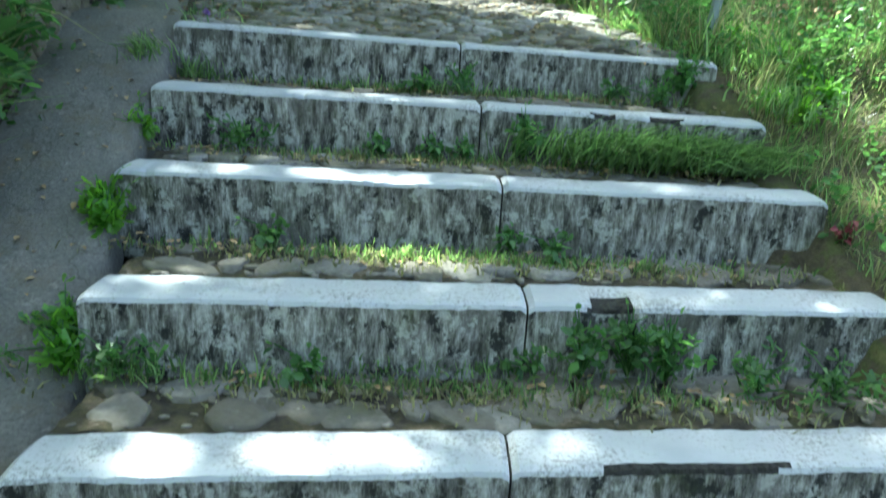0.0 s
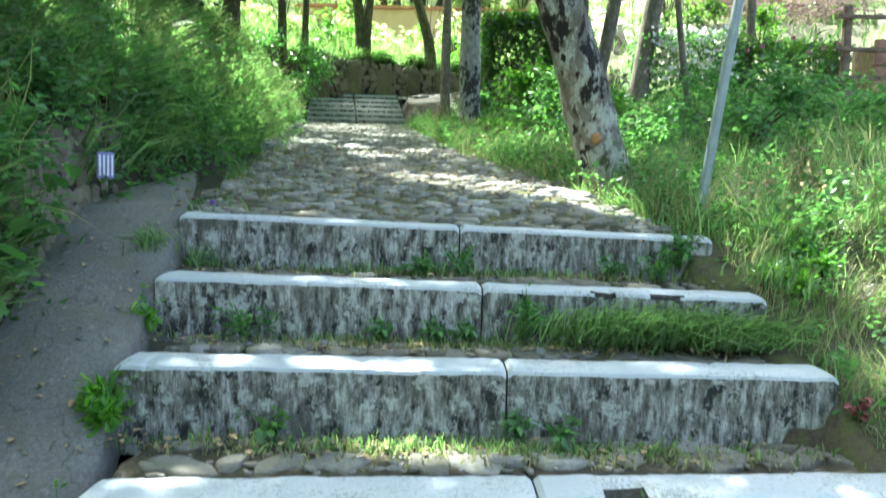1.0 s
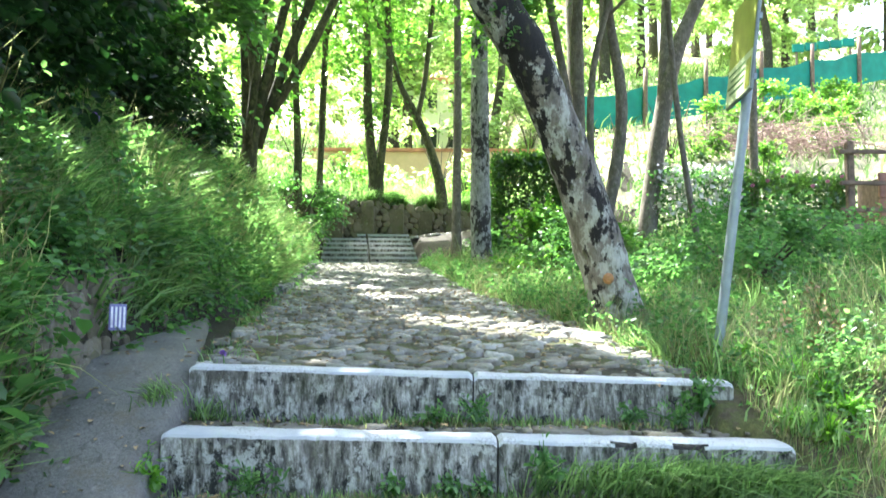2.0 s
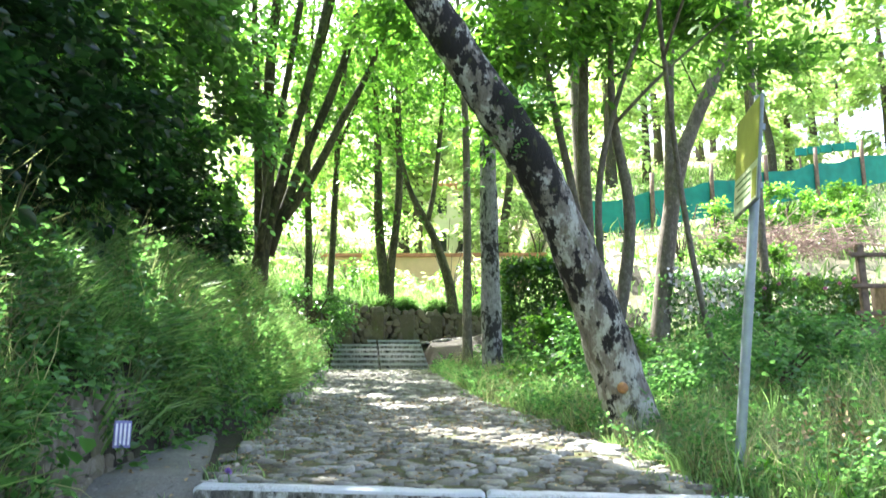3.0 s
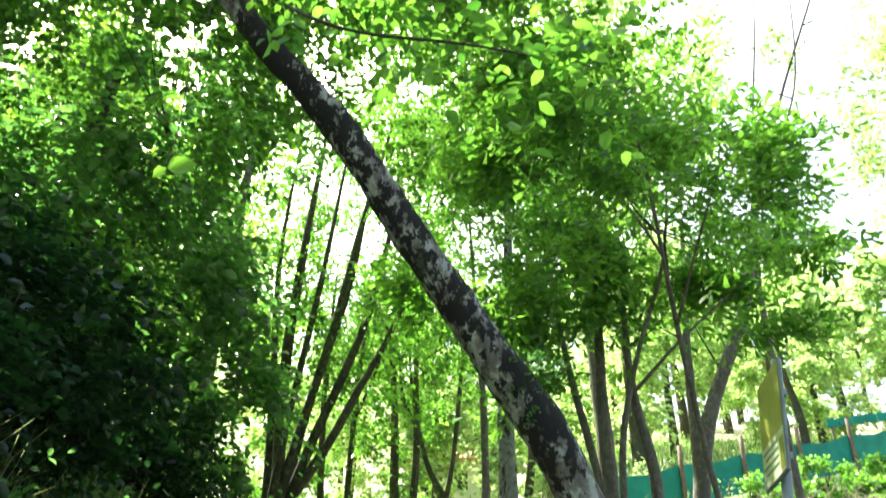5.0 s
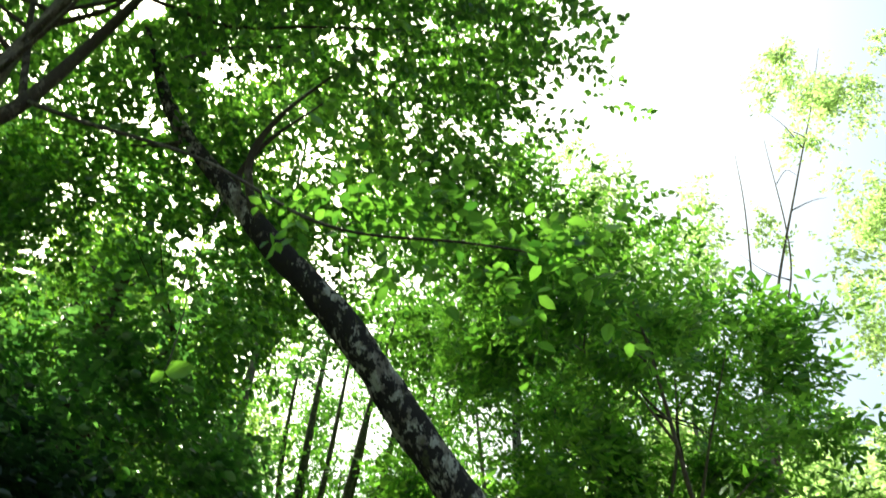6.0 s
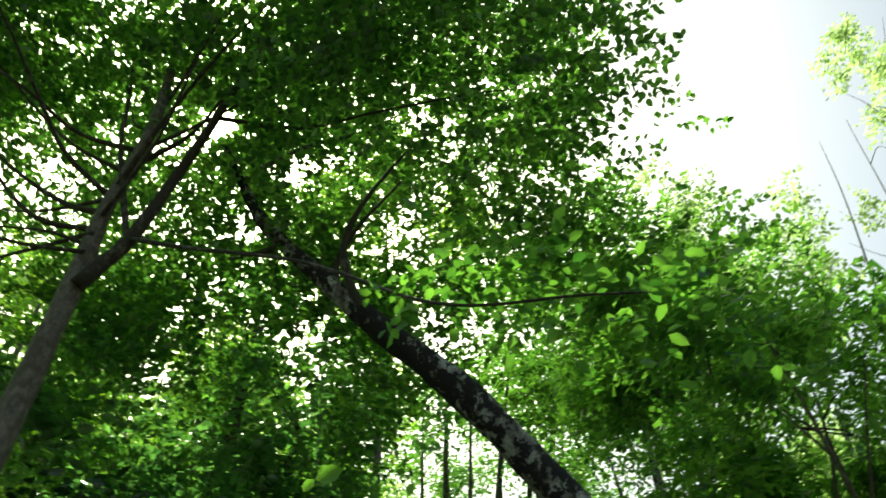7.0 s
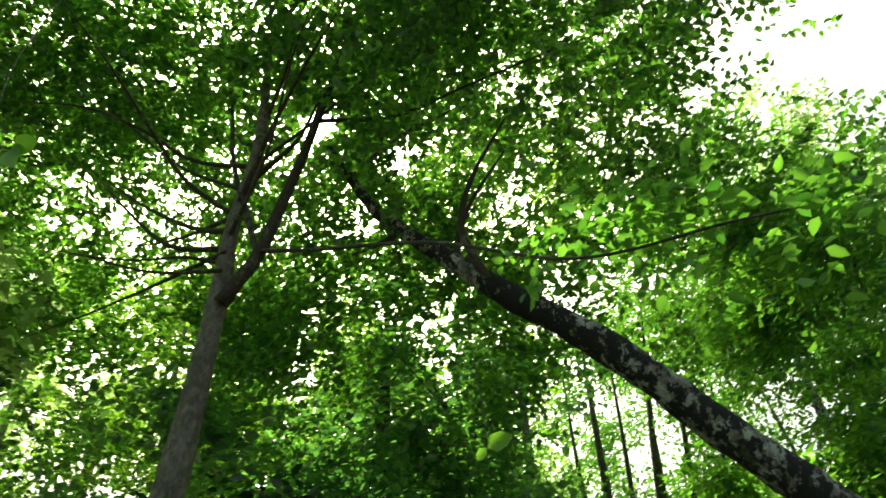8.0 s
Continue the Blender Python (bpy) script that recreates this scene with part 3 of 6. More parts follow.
STEPS = [(1.578, 0.645, -0.86, 1.42, 0.2), (2.066, 0.858, -0.905, 1.36, 0.27), (2.60, 1.078, -1.03, 1.295, 0.222), (3.045, 1.29, -1.06, 1.225, 0.16), (3.44, 1.495, -1.095, 1.145, 0.08)]
LOWER = [(1.578 - 0.45 * k, 0.645 - 0.213 * k, -0.9, 1.42, 0.1 * k) for k in range(1, 6)]


def kerb_block(x0, x1, y, z, slope, seed, parent, breaks=(), skew=0.0):
    """A cast kerb with a painted top and lip, rounded front edge and small breaks."""
    rng = random.Random(seed)
    depth, low = 0.2, 0.3
    prof = [(0.0, -low, 0), (0.0, -0.16, 0), (0.0, -0.075, 0), (-0.002, -0.02, 1), (0.003, -0.008, 1), (0.018, -0.001, 1), (0.07, 0.002, 1), (0.14, 0.0, 1), (depth - 0.02, -0.004, 1), (depth, -0.02, 0), (depth, -low, 0)]
    n = max(6, int((x1 - x0) / 0.016))
    V, F, M = [], [], []
    for i in range(n + 1):
        x = x0 + (x1 - x0) * i / n
        edge = min(i, n - i) / n * (x1 - x0)
        for (py, pz, w) in prof:
            p = Vector((x, y + py + skew * x, z + pz + slope * x))
            q = noise.noise(p * 7 + Vector((seed, 0, 0)))
            r = noise.noise(p * 30)
            amp = 0.004 if py < 0.19 else 0.012
            chip = max(0.0, noise.noise(Vector((x * 3.3, seed * 3.1, 0))) + 0.3 * noise.noise(Vector((x * 21, seed, pz * 9))) - 0.5) * 0.08 if -0.08 < pz and py < 0.08 else 0
            for c, w, d, top in breaks:
                if pz > -0.17 and py < (0.1 if top > 5 else 0.03):
                    chip += d * max(0.0, 1 - (abs(x - c) / w) ** 4) * (0.8 + 0.6 * r)
            inset = 0.012 * max(0, 1 - edge / 0.012) if pz > -0.1 else 0
            V.append((p.x, p.y + amp * q + 0.004 * r + chip, p.z + 0.003 * q + 0.002 * r - chip * 0.6 - inset))
    k = len(prof)
    for i in range(n):
        for j in range(k - 1):
            F.append((i * k + j, (i + 1) * k + j, (i + 1) * k + j + 1, i * k + j + 1))
            x = x0 + (x1 - x0) * (i + 0.5) / n
            gone = any(abs(x - c) < w * (0.85 + 0.3 * noise.noise(Vector((x * 12, j * 0.9, seed)))) and j < top for c, w, d, top in breaks)
            white = prof[j][2] + prof[j + 1][2] == 2
            M.append(2 if gone and j > (0 if any(b[3] > 6 for b in breaks) else 2) else 1 if white else 0)
    for e in (0, n):
        ring = [e * k + j for j in range(k)]
        F.append(tuple(ring if e else ring[::-1]))
        M.append(0)
    me = bpy.data.meshes.new("kerb")
    me.from_pydata(V, [], F)
    me.materials.append(CONCRETE)
    me.materials.append(PAINT)
    me.materials.append(BLACKENED)
    me.polygons.foreach_set("material_index", M)
    me.update()
    return part_np("kerb", me, parent)


def tread(x0, x1, y, z, slope, parent, skew=0.0):
    """Earth bed behind the kerb."""
    xs, ys = np.linspace(x0, x1, 70), np.linspace(y + 0.185, y + 0.5, 12)
    V = [(x, q + skew * x, z - 0.012 + slope * x + 0.016 * noise.noise(Vector((x * 9, q * 9, z))) + 0.01 * noise.noise(Vector((x * 30, q * 30, z)))) for x in xs for q in ys]
    F = [(i * 12 + j, (i + 1) * 12 + j, (i + 1) * 12 + j + 1, i * 12 + j + 1) for i in range(69) for j in range(11)]
    part_np("tread", np_mesh("tread", np.array(V), [np.array(F)], TREADSOIL, True), parent, "earth and moss bed set with flat stones")


# broken places: step, x, half width, depth
BROKEN = [(1, 0.5, 0.07, 0.025, 6), (0, 0.62, 0.26, 0.008, 5), (3, 0.62, 0.05, 0.012, 5), (3, 0.85, 0.08, 0.01, 5)]
for k, (y, z, x0, x1, xj) in enumerate(STEPS + LOWER):
    gone = [b[1:] for b in BROKEN if b[0] == k]
    st = thing("stone_step", "cast concrete step with worn white painted edge and lichen stains", "step", (0, 0, 0), "flight of outdoor steps")
    s = [-0.005, -0.001, 0.004, -0.012, -0.022][k] if k < 5 else 0.0
    kerb_block(x0, xj - 0.003, y, z, s, 3 + k * 7, st, gone, SKEW[k])
    kerb_block(xj + 0.003, x1, y, z, s, 5 + k * 7, st, gone, SKEW[k])
    tread(x0 + 0.02, x1 - 0.02, y, z, s, st, SKEW[k])


def stone_variants(n, seed, height=0.5):
    """Flat irregular field stones about one unit across."""
    out = []
    rng = np.random.default_rng(seed)
    for _ in range(n):
        k = 9
        a = (np.arange(k) + rng.uniform(-0.3, 0.3, k)) / k * 2 * np.pi
        r = rng.uniform(0.36, 0.6, k)
        e = rng.uniform(0.75, 1.25)
        ring = np.stack([np.cos(a) * r * e, np.sin(a) * r / e], -1)
        zt = rng.uniform(-0.1, 0.1, k) * height
        V = np.vstack([np.column_stack([ring, np.full(k, -height)]), np.column_stack([ring, np.full(k, -0.12 * height)]),
                       np.column_stack([ring * 0.88, 0.08 * height + zt]), np.column_stack([ring * 0.45, 0.09 * height - zt[::-1]]), [[0, 0, 0.09 * height]]])
        j = np.arange(k)
        q = np.concatenate([np.stack([b * k + j, b * k + (j + 1) % k, (b + 1) * k + (j + 1) % k, (b + 1) * k + j], -1) for b in range(3)])
        c = np.stack([3 * k + j, 3 * k + (j + 1) % k, np.full(k, 4 * k)], -1)
        out.append((V, q, c))
    return out


STONES = stone_variants(14, 5)
STONE_MESH = [np_mesh("stone", V, [q, c], COBBLE) for V, q, c in STONES]
WALL_MESH = [np_mesh("wall_stone", V, [q, c], WALLSTONE) for V, q, c in STONES]
TREAD_MESH = [np_mesh("tread_stone", V, [q, c], TREADSTONE) for V, q, c in STONES]
MOSS_MESH = [np_mesh("mossy_stone", V, [q, c], MOSSWALL) for V, q, c in STONES]


def put_stone(meshes, m, parent):
    ob = new("stone", meshes[random.randrange(len(meshes))])
    ob.parent = parent
    ob.matrix_local = m


# ---- asphalt ramp beside the steps ----
RAMP_Y, RAMP_Z = [-3, 2.4, 3.3, 3.6, 4.2, 5.2], [-1.86, 0.86, 1.39, 1.52, 1.6, 1.7]


def make_ramp():
    ys = np.arange(-3, 5.2, 0.12)
    V = []
    for y in ys:
        a, b = bank_foot(y) - 0.05, lerp(y, [-3, 1.5, 2.05, 2.6, 3.5, 4.3, 5.2], [-0.86, -0.855, -0.91, -1.04, -1.1, -1.32, -1.55])
        a = lerp(y, [4.2, 5.2], [a, -1.58]) if y > 4.2 else a
        z = lerp(y, RAMP_Y, RAMP_Z)
        for t in np.linspace(0, 1, 7):
            x = a + (b - a) * t
            V.append((x, y, z + 0.02 * math.sin(t * math.pi) + 0.012 * noise.noise(Vector((x * 3, y * 3, 7)))))
        V.append((b + 0.02, y, z - 0.2))
    n, k = len(ys), 8
    F = [(i * k + j, i * k + j + 1, (i + 1) * k + j + 1, (i + 1) * k + j) for i in range(n - 1) for j in range(k - 1)]
    tagged(new("pavement", np_mesh("pavement", np.array(V), [np.array(F)], ASPHALT, True)), "narrow grey asphalt ramp running up beside the steps", "ramp", kind="structure")


make_ramp()


# ---- trees ----
def tree(name, label, at, group=""):
    return thing(name, label, "tree", at, group)


def leaning_tree():
    t = tree("leaning_tree", "leaning tree with blotchy grey and black lichen bark beside the path", (1.08, 5.32, 1.5))
    limb("trunk", [(1.11, 5.33, 1.4, 0.22), (1.08, 5.31, 1.62, 0.19), (1.03, 5.29, 1.85, 0.172), (0.81, 5.2, 2.52, 0.15), (0.47, 5.0, 3.31, 0.138), (0.08, 4.85, 3.89, 0.132),
                   (-0.47, 4.63, 4.72, 0.122), (-0.92, 4.4, 5.37, 0.108), (-1.39, 4.25, 5.92, 0.092), (-1.82, 4.1, 6.48, 0.075), (-2.35, 3.95, 7.25, 0.055), (-2.8, 3.8, 8.4, 0.03)], BARK_LICHEN, t, 0.05, 22, 0.16)
    limb("cut_stub", [(0.985, 5.24, 1.97, 0.04), (0.955, 5.09, 1.98, 0.034), (0.95, 5.06, 1.98, 0.028)], CUTWOOD, t, 0.05, 12, 0.1, "orange-brown sawn branch stub")
    rng = np.random.default_rng(91)
    C = np.array([0.3, 4.83, 3.6]) + rng.normal(0, 1, (16, 3)) * [0.13, 0.03, 0.16]
    V, F = sprays(rng, C, rng.normal(0, 1, (16, 3)) + [0.2, -0.6, -0.2], 0.16, 6, 0.075, 0.9, shape="lobed", keep_shafts=False)
    tagged(part_np("shoots", np_mesh("shoots", V - np.array(t.location), [F], WEED), t, "fresh green leaves sprouting on the trunk"), kind="stuff")
    limb("branch", [(-1.5, 4.2, 6.02, 0.045), (-1.58, 4.05, 6.3, 0.034), (-1.62, 4.0, 6.7, 0.03), (-1.45, 4.0, 7.2, 0.02), (-1.1, 4.1, 7.9, 0.01)], BARK_DARK, t, 0.08, 8)
    limb("branch", [(-1.7, 4.15, 6.3, 0.035), (-1.72, 4.1, 6.6, 0.025), (-1.55, 4.1, 7.0, 0.018), (-1.2, 4.2, 7.6, 0.008)], BARK_DARK, t, 0.08, 8)
    limb("branch", [(-2.6, 3.87, 7.8, 0.03), (-2.3, 4.3, 8.8, 0.024), (-1.8, 4.9, 9.8, 0.016), (-1.3, 5.4, 10.9, 0.006)], BARK_DARK, t, 0.1, 7)
    limb("branch", [(-2.1, 4.0, 6.9, 0.035), (-2.6, 4.3, 7.3, 0.025), (-3.2, 4.8, 8.0, 0.01)], BARK_DARK, t, 0.1, 7)
    crown(t, 11, [((-1.4, 4.7, 8.6), (2.3, 2.0, 1.2), 250), ((-0.6, 3.4, 7.8), (1.5, 1.4, 0.7), 95), ((-2.8, 5.4, 7.4), (1.4, 1.4, 1.2), 150), ((0.1, 6.6, 7.6), (1.5, 1.2, 0.7), 110), ((-1.5, 5.4, 10.8), (2.4, 1.7, 1.2), 230)], 0.08, LEAF, 0.5, 16, even=True)


leaning_tree()


def bank_tree():
    t = tree("forked_tree", "young beech with a smooth grey forked trunk on the bank", (-3.7, 3.36, 2.7))
    limb("trunk", [(-3.7, 3.36, 2.5, 0.16), (-3.6, 3.32, 3.6, 0.135), (-3.52, 3.28, 4.2, 0.11), (-3.44, 3.25, 4.64, 0.098), (-3.38, 3.25, 5.29, 0.088), (-3.32, 3.22, 5.76, 0.08), (-3.27, 3.2, 6.3, 0.072), (-3.22, 3.16, 6.87, 0.058), (-3.02, 3.1, 7.8, 0.05), (-3.05, 3.07, 9.8, 0.03), (-2.9, 3.1, 11.2, 0.012)], BARK_SMOOTH, t, 0.08, 16, 0.08)
    limb("branch", [(-3.22, 3.18, 6.0, 0.06), (-3.1, 3.2, 6.2, 0.055), (-2.94, 3.21, 6.42, 0.05), (-2.64, 3.21, 7.31, 0.042), (-2.4, 3.21, 8.2, 0.034), (-2.12, 3.21, 9.2, 0.022), (-1.8, 3.2, 10.4, 0.01)], BARK_DARK, t, 0.08, 10)
    limb("branch", [(-2.96, 3.2, 6.4, 0.028), (-3.05, 3.14, 6.8, 0.026), (-3.26, 3.07, 7.65, 0.022), (-3.4, 3.05, 8.6, 0.018), (-3.8, 3.0, 10.8, 0.008)], BARK_DARK, t, 0.1, 7)
    limb("branch", [(-2.8, 3.21, 6.8, 0.03), (-2.5, 3.15, 7.6, 0.024), (-2.25, 3.2, 8.8, 0.016), (-2.0, 3.2, 9.8, 0.008)], BARK_DARK, t, 0.1, 7)
    for k, (z, dx, dy, dz) in enumerate(((6.3, -1.8, -0.4, 1.0), (6.9, -2.2, 0.5, 1.5), (7.2, -1.6, -0.8, 1.9), (6.7, 1.4, -0.8, 1.6), (7.5, 1.6, 0.3, 1.5), (7.8, -1.2, 0.6, 2.2), (8.1, 1.0, -0.6, 1.8), (6.5, -2.6, 0.2, 0.6))):
        x, y = float(lerp(z, [6.1, 6.87, 7.8, 9.8], [-3.24, -3.19, -3.02, -3.05])), 3.13
        limb("branch", [(x, y, z, 0.02), (x + dx * 0.35, y + dy * 0.3, z + dz * 0.25, 0.014), (x + dx * 0.7, y + dy * 0.75, z + dz * 0.65, 0.009), (x + dx, y + dy, z + dz, 0.004)], BARK_DARK, t, 0.12, 6)
    # side branches under the crown
    limb("branch", [(-3.24, 3.17, 7.0, 0.024), (-3.48, 2.82, 7.24, 0.02), (-3.54, 2.43, 7.5, 0.016), (-3.56, 1.86, 7.8, 0.01), (-3.59, 1.35, 8.02, 0.004)], BARK_DARK, t, 0.1, 7)
    limb("branch", [(-3.28, 3.19, 6.45, 0.018), (-3.51, 3.03, 6.53, 0.013), (-3.84, 2.84, 6.52, 0.009), (-4.21, 2.52, 6.52, 0.004)], BARK_DARK, t, 0.1, 7)
    limb("branch", [(-3.1, 3.12, 7.5, 0.024), (-3.6, 2.92, 7.74, 0.018), (-3.84, 2.51, 7.89, 0.014), (-4.12, 2.12, 7.96, 0.009), (-4.54, 1.75, 7.9, 0.004)], BARK_DARK, t, 0.1, 7)
    limb("branch", [(-2.49, 3.2, 7.81, 0.022), (-1.87, 3.49, 7.76, 0.017), (-1.19, 3.56, 7.77, 0.012), (-0.34, 3.63, 7.72, 0.007), (0.1, 3.65, 7.59, 0.003)], BARK_DARK, t, 0.1, 7)
    limb("branch", [(-3.12, 3.14, 7.3, 0.03), (-3.0, 3.25, 7.6, 0.024), (-2.76, 3.3, 7.87, 0.02), (-2.5, 3.25, 8.3, 0.012)], BARK_DARK, t, 0.1, 7)
    # long drooping branch that reaches over the path
    limb("branch", [(-2.94, 3.21, 6.42, 0.02), (-2.3, 3.02, 5.86, 0.014), (-1.2, 2.5, 4.75, 0.0095), (-0.5, 2.27, 4.0, 0.007), (0.05, 2.12, 3.7, 0.005), (0.42, 2.15, 3.62, 0.002)], BARK_DARK, t, 0.08, 7)
    limb("branch", [(-3.2, 3.15, 6.75, 0.03), (-3.6, 3.1, 7.0, 0.022), (-4.2, 3.0, 7.6, 0.014), (-5.0, 3.0, 8.6, 0.006)], BARK_DARK, t, 0.1, 7)
    limb("branch", [(-3.25, 3.17, 6.6, 0.026), (-3.7, 3.0, 6.75, 0.02), (-4.2, 2.8, 7.4, 0.012), (-4.7, 2.6, 8.2, 0.005)], BARK_DARK, t, 0.1, 7)
    limb("branch", [(-3.15, 3.12, 7.05, 0.026), (-2.7, 2.9, 7.5, 0.02), (-2.0, 2.6, 7.9, 0.012), (-1.2, 2.3, 8.1, 0.005)], BARK_DARK, t, 0.1, 7)
    crown(t, 21, [((-3.0, 3.4, 10.4), (2.6, 2.3, 1.3), 290), ((-5.0, 3.2, 9.2), (1.8, 2.0, 1.0), 200), ((-6.2, 1.8, 9.6), (2.0, 2.0, 1.2), 240), ((-4.6, 2.2, 9.8), (1.5, 1.2, 0.9), 110), ((-1.2, 2.6, 8.6), (1.5, 1.1, 0.7), 130), ((-6.8, 4.4, 7.6), (1.6, 1.6, 1.6), 130), ((-4.6, 6.4, 11.5), (2.4, 2.0, 1.6), 190)], 0.08, LEAF, 0.5, 17, even=True)
    rng = np.random.default_rng(8)
    k = rng.uniform(0.62, 1.05, 48)
    C = np.stack([np.interp(k, [0, 0.5, 1], [-2.9, -1.0, 0.35]), np.interp(k, [0, 0.5, 1], [3.2, 2.42, 2.1]), np.interp(k, [0, 0.5, 1], [6.4, 4.6, 3.56])], -1)
    V, F = sprays(rng, C, rng.normal(0, 1, (48, 3)) * [1, 1, 0.25] + [0.4, 0, -0.1], 0.3, 8, 0.06)
    tagged(part_np("foliage", np_mesh("foliage", V - np.array(t.location), [F], LEAF_LIGHT), t), kind="stuff")
    twig = limb("hanging_twig", [(-0.95, 2.42, 4.5, 0.0025), (-0.98, 2.36, 4.0, 0.002), (-0.93, 2.27, 3.5, 0.0015), (-0.92, 2.23, 3.32, 0.001)], BARK_DARK, t, 0.1, 5, 0)
    for d, size in (((-0.55, 0.1, -0.4), 0.056), ((0.95, 0.0, 0.1), 0.08)):
        V, F = leaves(rng, np.array([[-0.92, 2.23, 3.32]]), np.array([d]), np.array([[0.15, -0.9, -0.35]]), size)
        part_np("leaf", np_mesh("leaf", V - np.array(t.location), [F], LEAF_BRIGHT), twig)
    near = limb("hanging_twig", [(-3.59, 1.35, 8.02, 0.004), (-2.6, 1.0, 5.6, 0.003), (-1.8, 0.8, 4.0, 0.002), (-1.44, 0.73, 3.56, 0.001)], BARK_DARK, t, 0.1, 5, 0)
    for d, size in (((0.6, 0.1, -0.1), 0.11), ((0.3, 0.1, -0.8), 0.09), ((0.7, 0.2, -0.45), 0.05)):
        V, F = leaves(rng, np.array([[-1.44, 0.73, 3.56]]), np.array([d]), np.array([[0.3, -0.6, -0.6]]), size)
        part_np("leaf", np_mesh("leaf", V - np.array(t.location), [F], LEAF_BRIGHT), near)


bank_tree()


def stem_tree(name, label, stems, bark, blobs, seed, size=0.09, leaf=LEAF_LIGHT, shape="oval", count=10, length=0.6, group="", shafts=True, flat=0.55):
    """A tree with its stems as separate limbs, and a crown of leafy twigs."""
    b = stems[0][0]
    low = float(ground_z(b[0], b[1]))
    if b[2] > low - 0.1:
        b = (b[0], b[1], low - 0.2, b[3] * 1.15)
        stems = [[b] + stems[0], *stems[1:]]
    t = tree(name, label, (b[0], b[1], b[2]), group)
    for k, pts in enumerate(stems):
        limb("trunk" if k == 0 else "stem", pts, bark, t, 0.2, 10, 0.1)
    rng = np.random.default_rng(seed)
    twigs = []
    for c, r, n in blobs:
        for _ in range(max(3, int(n * 0.05))):
            e = np.array(c) + unit(rng.normal(0, 1, 3)) * np.array(r) * 0.85
            L = smooth_line(stems[rng.integers(len(stems))], 0.4)
            low = L[len(L) // 3:]
            top = low[np.argmin(np.linalg.norm(low[:, :3] + [0, 0, 0.8] - e, axis=1))]
            if np.linalg.norm(top[:3] - e) > 1.4:
                continue
            m = (top[:3] + e) / 2 + rng.normal(0, 0.12, 3) + [0, 0, 0.1]
            twigs.append([(*top[:3], min(0.02, top[3])), (*m, 0.009), (*e, 0.003)])
    if twigs:
        joined_limbs("twigwork", twigs, BARK_DARK, t)
    crown(t, seed, blobs, size, leaf, length, count, shape, "", shafts, flat)


stem_tree("slim_tree", "slim upright tree with pale mottled bark on the grass verge", [[(0.4, 11.5, 2.5, 0.17), (0.38, 11.5, 3.0, 0.15), (0.36, 11.5, 4.5, 0.14), (0.36, 11.5, 6.0, 0.12), (0.5, 11.6, 9, 0.07), (0.6, 11.6, 11.5, 0.02)]],
          BARK_BIRCH, [((0.4, 11.8, 10.5), (2.2, 2.0, 3.4), 200)], 31)
stem_tree("slim_tree", "thin upright tree with grey bark on the grass verge", [[(0.04, 13, 2.8, 0.09), (0.04, 13, 3.5, 0.075), (0.03, 13, 6.6, 0.06), (-0.1, 13, 9, 0.04), (-0.2, 13, 11, 0.015)]],
          BARK_SMOOTH, [((-0.4, 13.2, 11.5), (2.0, 2.0, 3.6), 180)], 32)
stem_tree("twin_tree", "dark twin-stemmed tree on the grassy terrace", [[(-1.72, 17.4, 4.3, 0.204), (-1.74, 17.4, 4.7, 0.129), (-1.9, 17.4, 6.2, 0.102), (-1.96, 17.4, 8.0, 0.082), (-2.2, 17.4, 11, 0.027)], [(-1.68, 17.4, 4.4, 0.150), (-1.6, 17.4, 5.2, 0.095), (-1.45, 17.4, 7.0, 0.082), (-1.5, 17.4, 9.6, 0.054), (-1.2, 17.4, 12, 0.020)], [(-1.42, 17.4, 7.6, 0.034), (-1.75, 17.4, 8.3, 0.041), (-1.85, 17.4, 8.8, 0.027), (-1.9, 17.4, 9.4, 0.014)]],
          BARK_MOSS, [((-1.7, 17.6, 13), (2.8, 2.2, 4.4), 210), ((-1.0, 18.4, 8.8), (1.8, 1.0, 1.8), 80)], 33, 0.11)
stem_tree("curved_tree", "dark tree with a bent and forked trunk on the terrace", [[(-0.28, 18, 4.2, 0.154), (-0.33, 18, 4.8, 0.112), (-0.6, 18, 5.7, 0.098), (-0.89, 18, 6.34, 0.084), (-1.3, 18, 7.2, 0.063), (-1.65, 18, 8.9, 0.042), (-1.8, 18, 11, 0.014)], [(-0.85, 18, 6.25, 0.063), (-0.68, 18, 7.2, 0.059), (-0.5, 18, 9.1, 0.049), (-0.3, 18, 11.5, 0.021)]],
          BARK_MOSS, [((0.4, 18.3, 13), (2.6, 2.2, 4.2), 200)], 34, 0.11)
stem_tree("slim_tree", "slender dark tree on the grassy terrace", [[(-3.2, 16.3, 4.6, 0.090), (-3.22, 16.3, 5.4, 0.075), (-3.35, 16.3, 8.2, 0.060), (-3.3, 16.3, 11, 0.022)]], BARK_MOSS, [((-3.6, 16.6, 12), (2.2, 2.0, 4.4), 180), ((-3.9, 16.4, 7.6), (1.5, 1.2, 1.9), 90)], 35, 0.11)
stem_tree("slim_tree", "slender dark tree on the grassy terrace", [[(-2.8, 16.6, 4.4, 0.083), (-2.78, 16.6, 5.2, 0.068), (-2.7, 16.6, 8.4, 0.056), (-2.4, 16.6, 11.4, 0.022)], [(-2.72, 16.6, 7.6, 0.038), (-2.3, 16.6, 8.8, 0.030), (-2.0, 16.6, 10.2, 0.011)]], BARK_MOSS, [((-2.4, 17, 12), (2.2, 2.0, 2.2), 190), ((-2.4, 17.0, 8.4), (1.8, 1.0, 2.2), 100)], 36, 0.11)
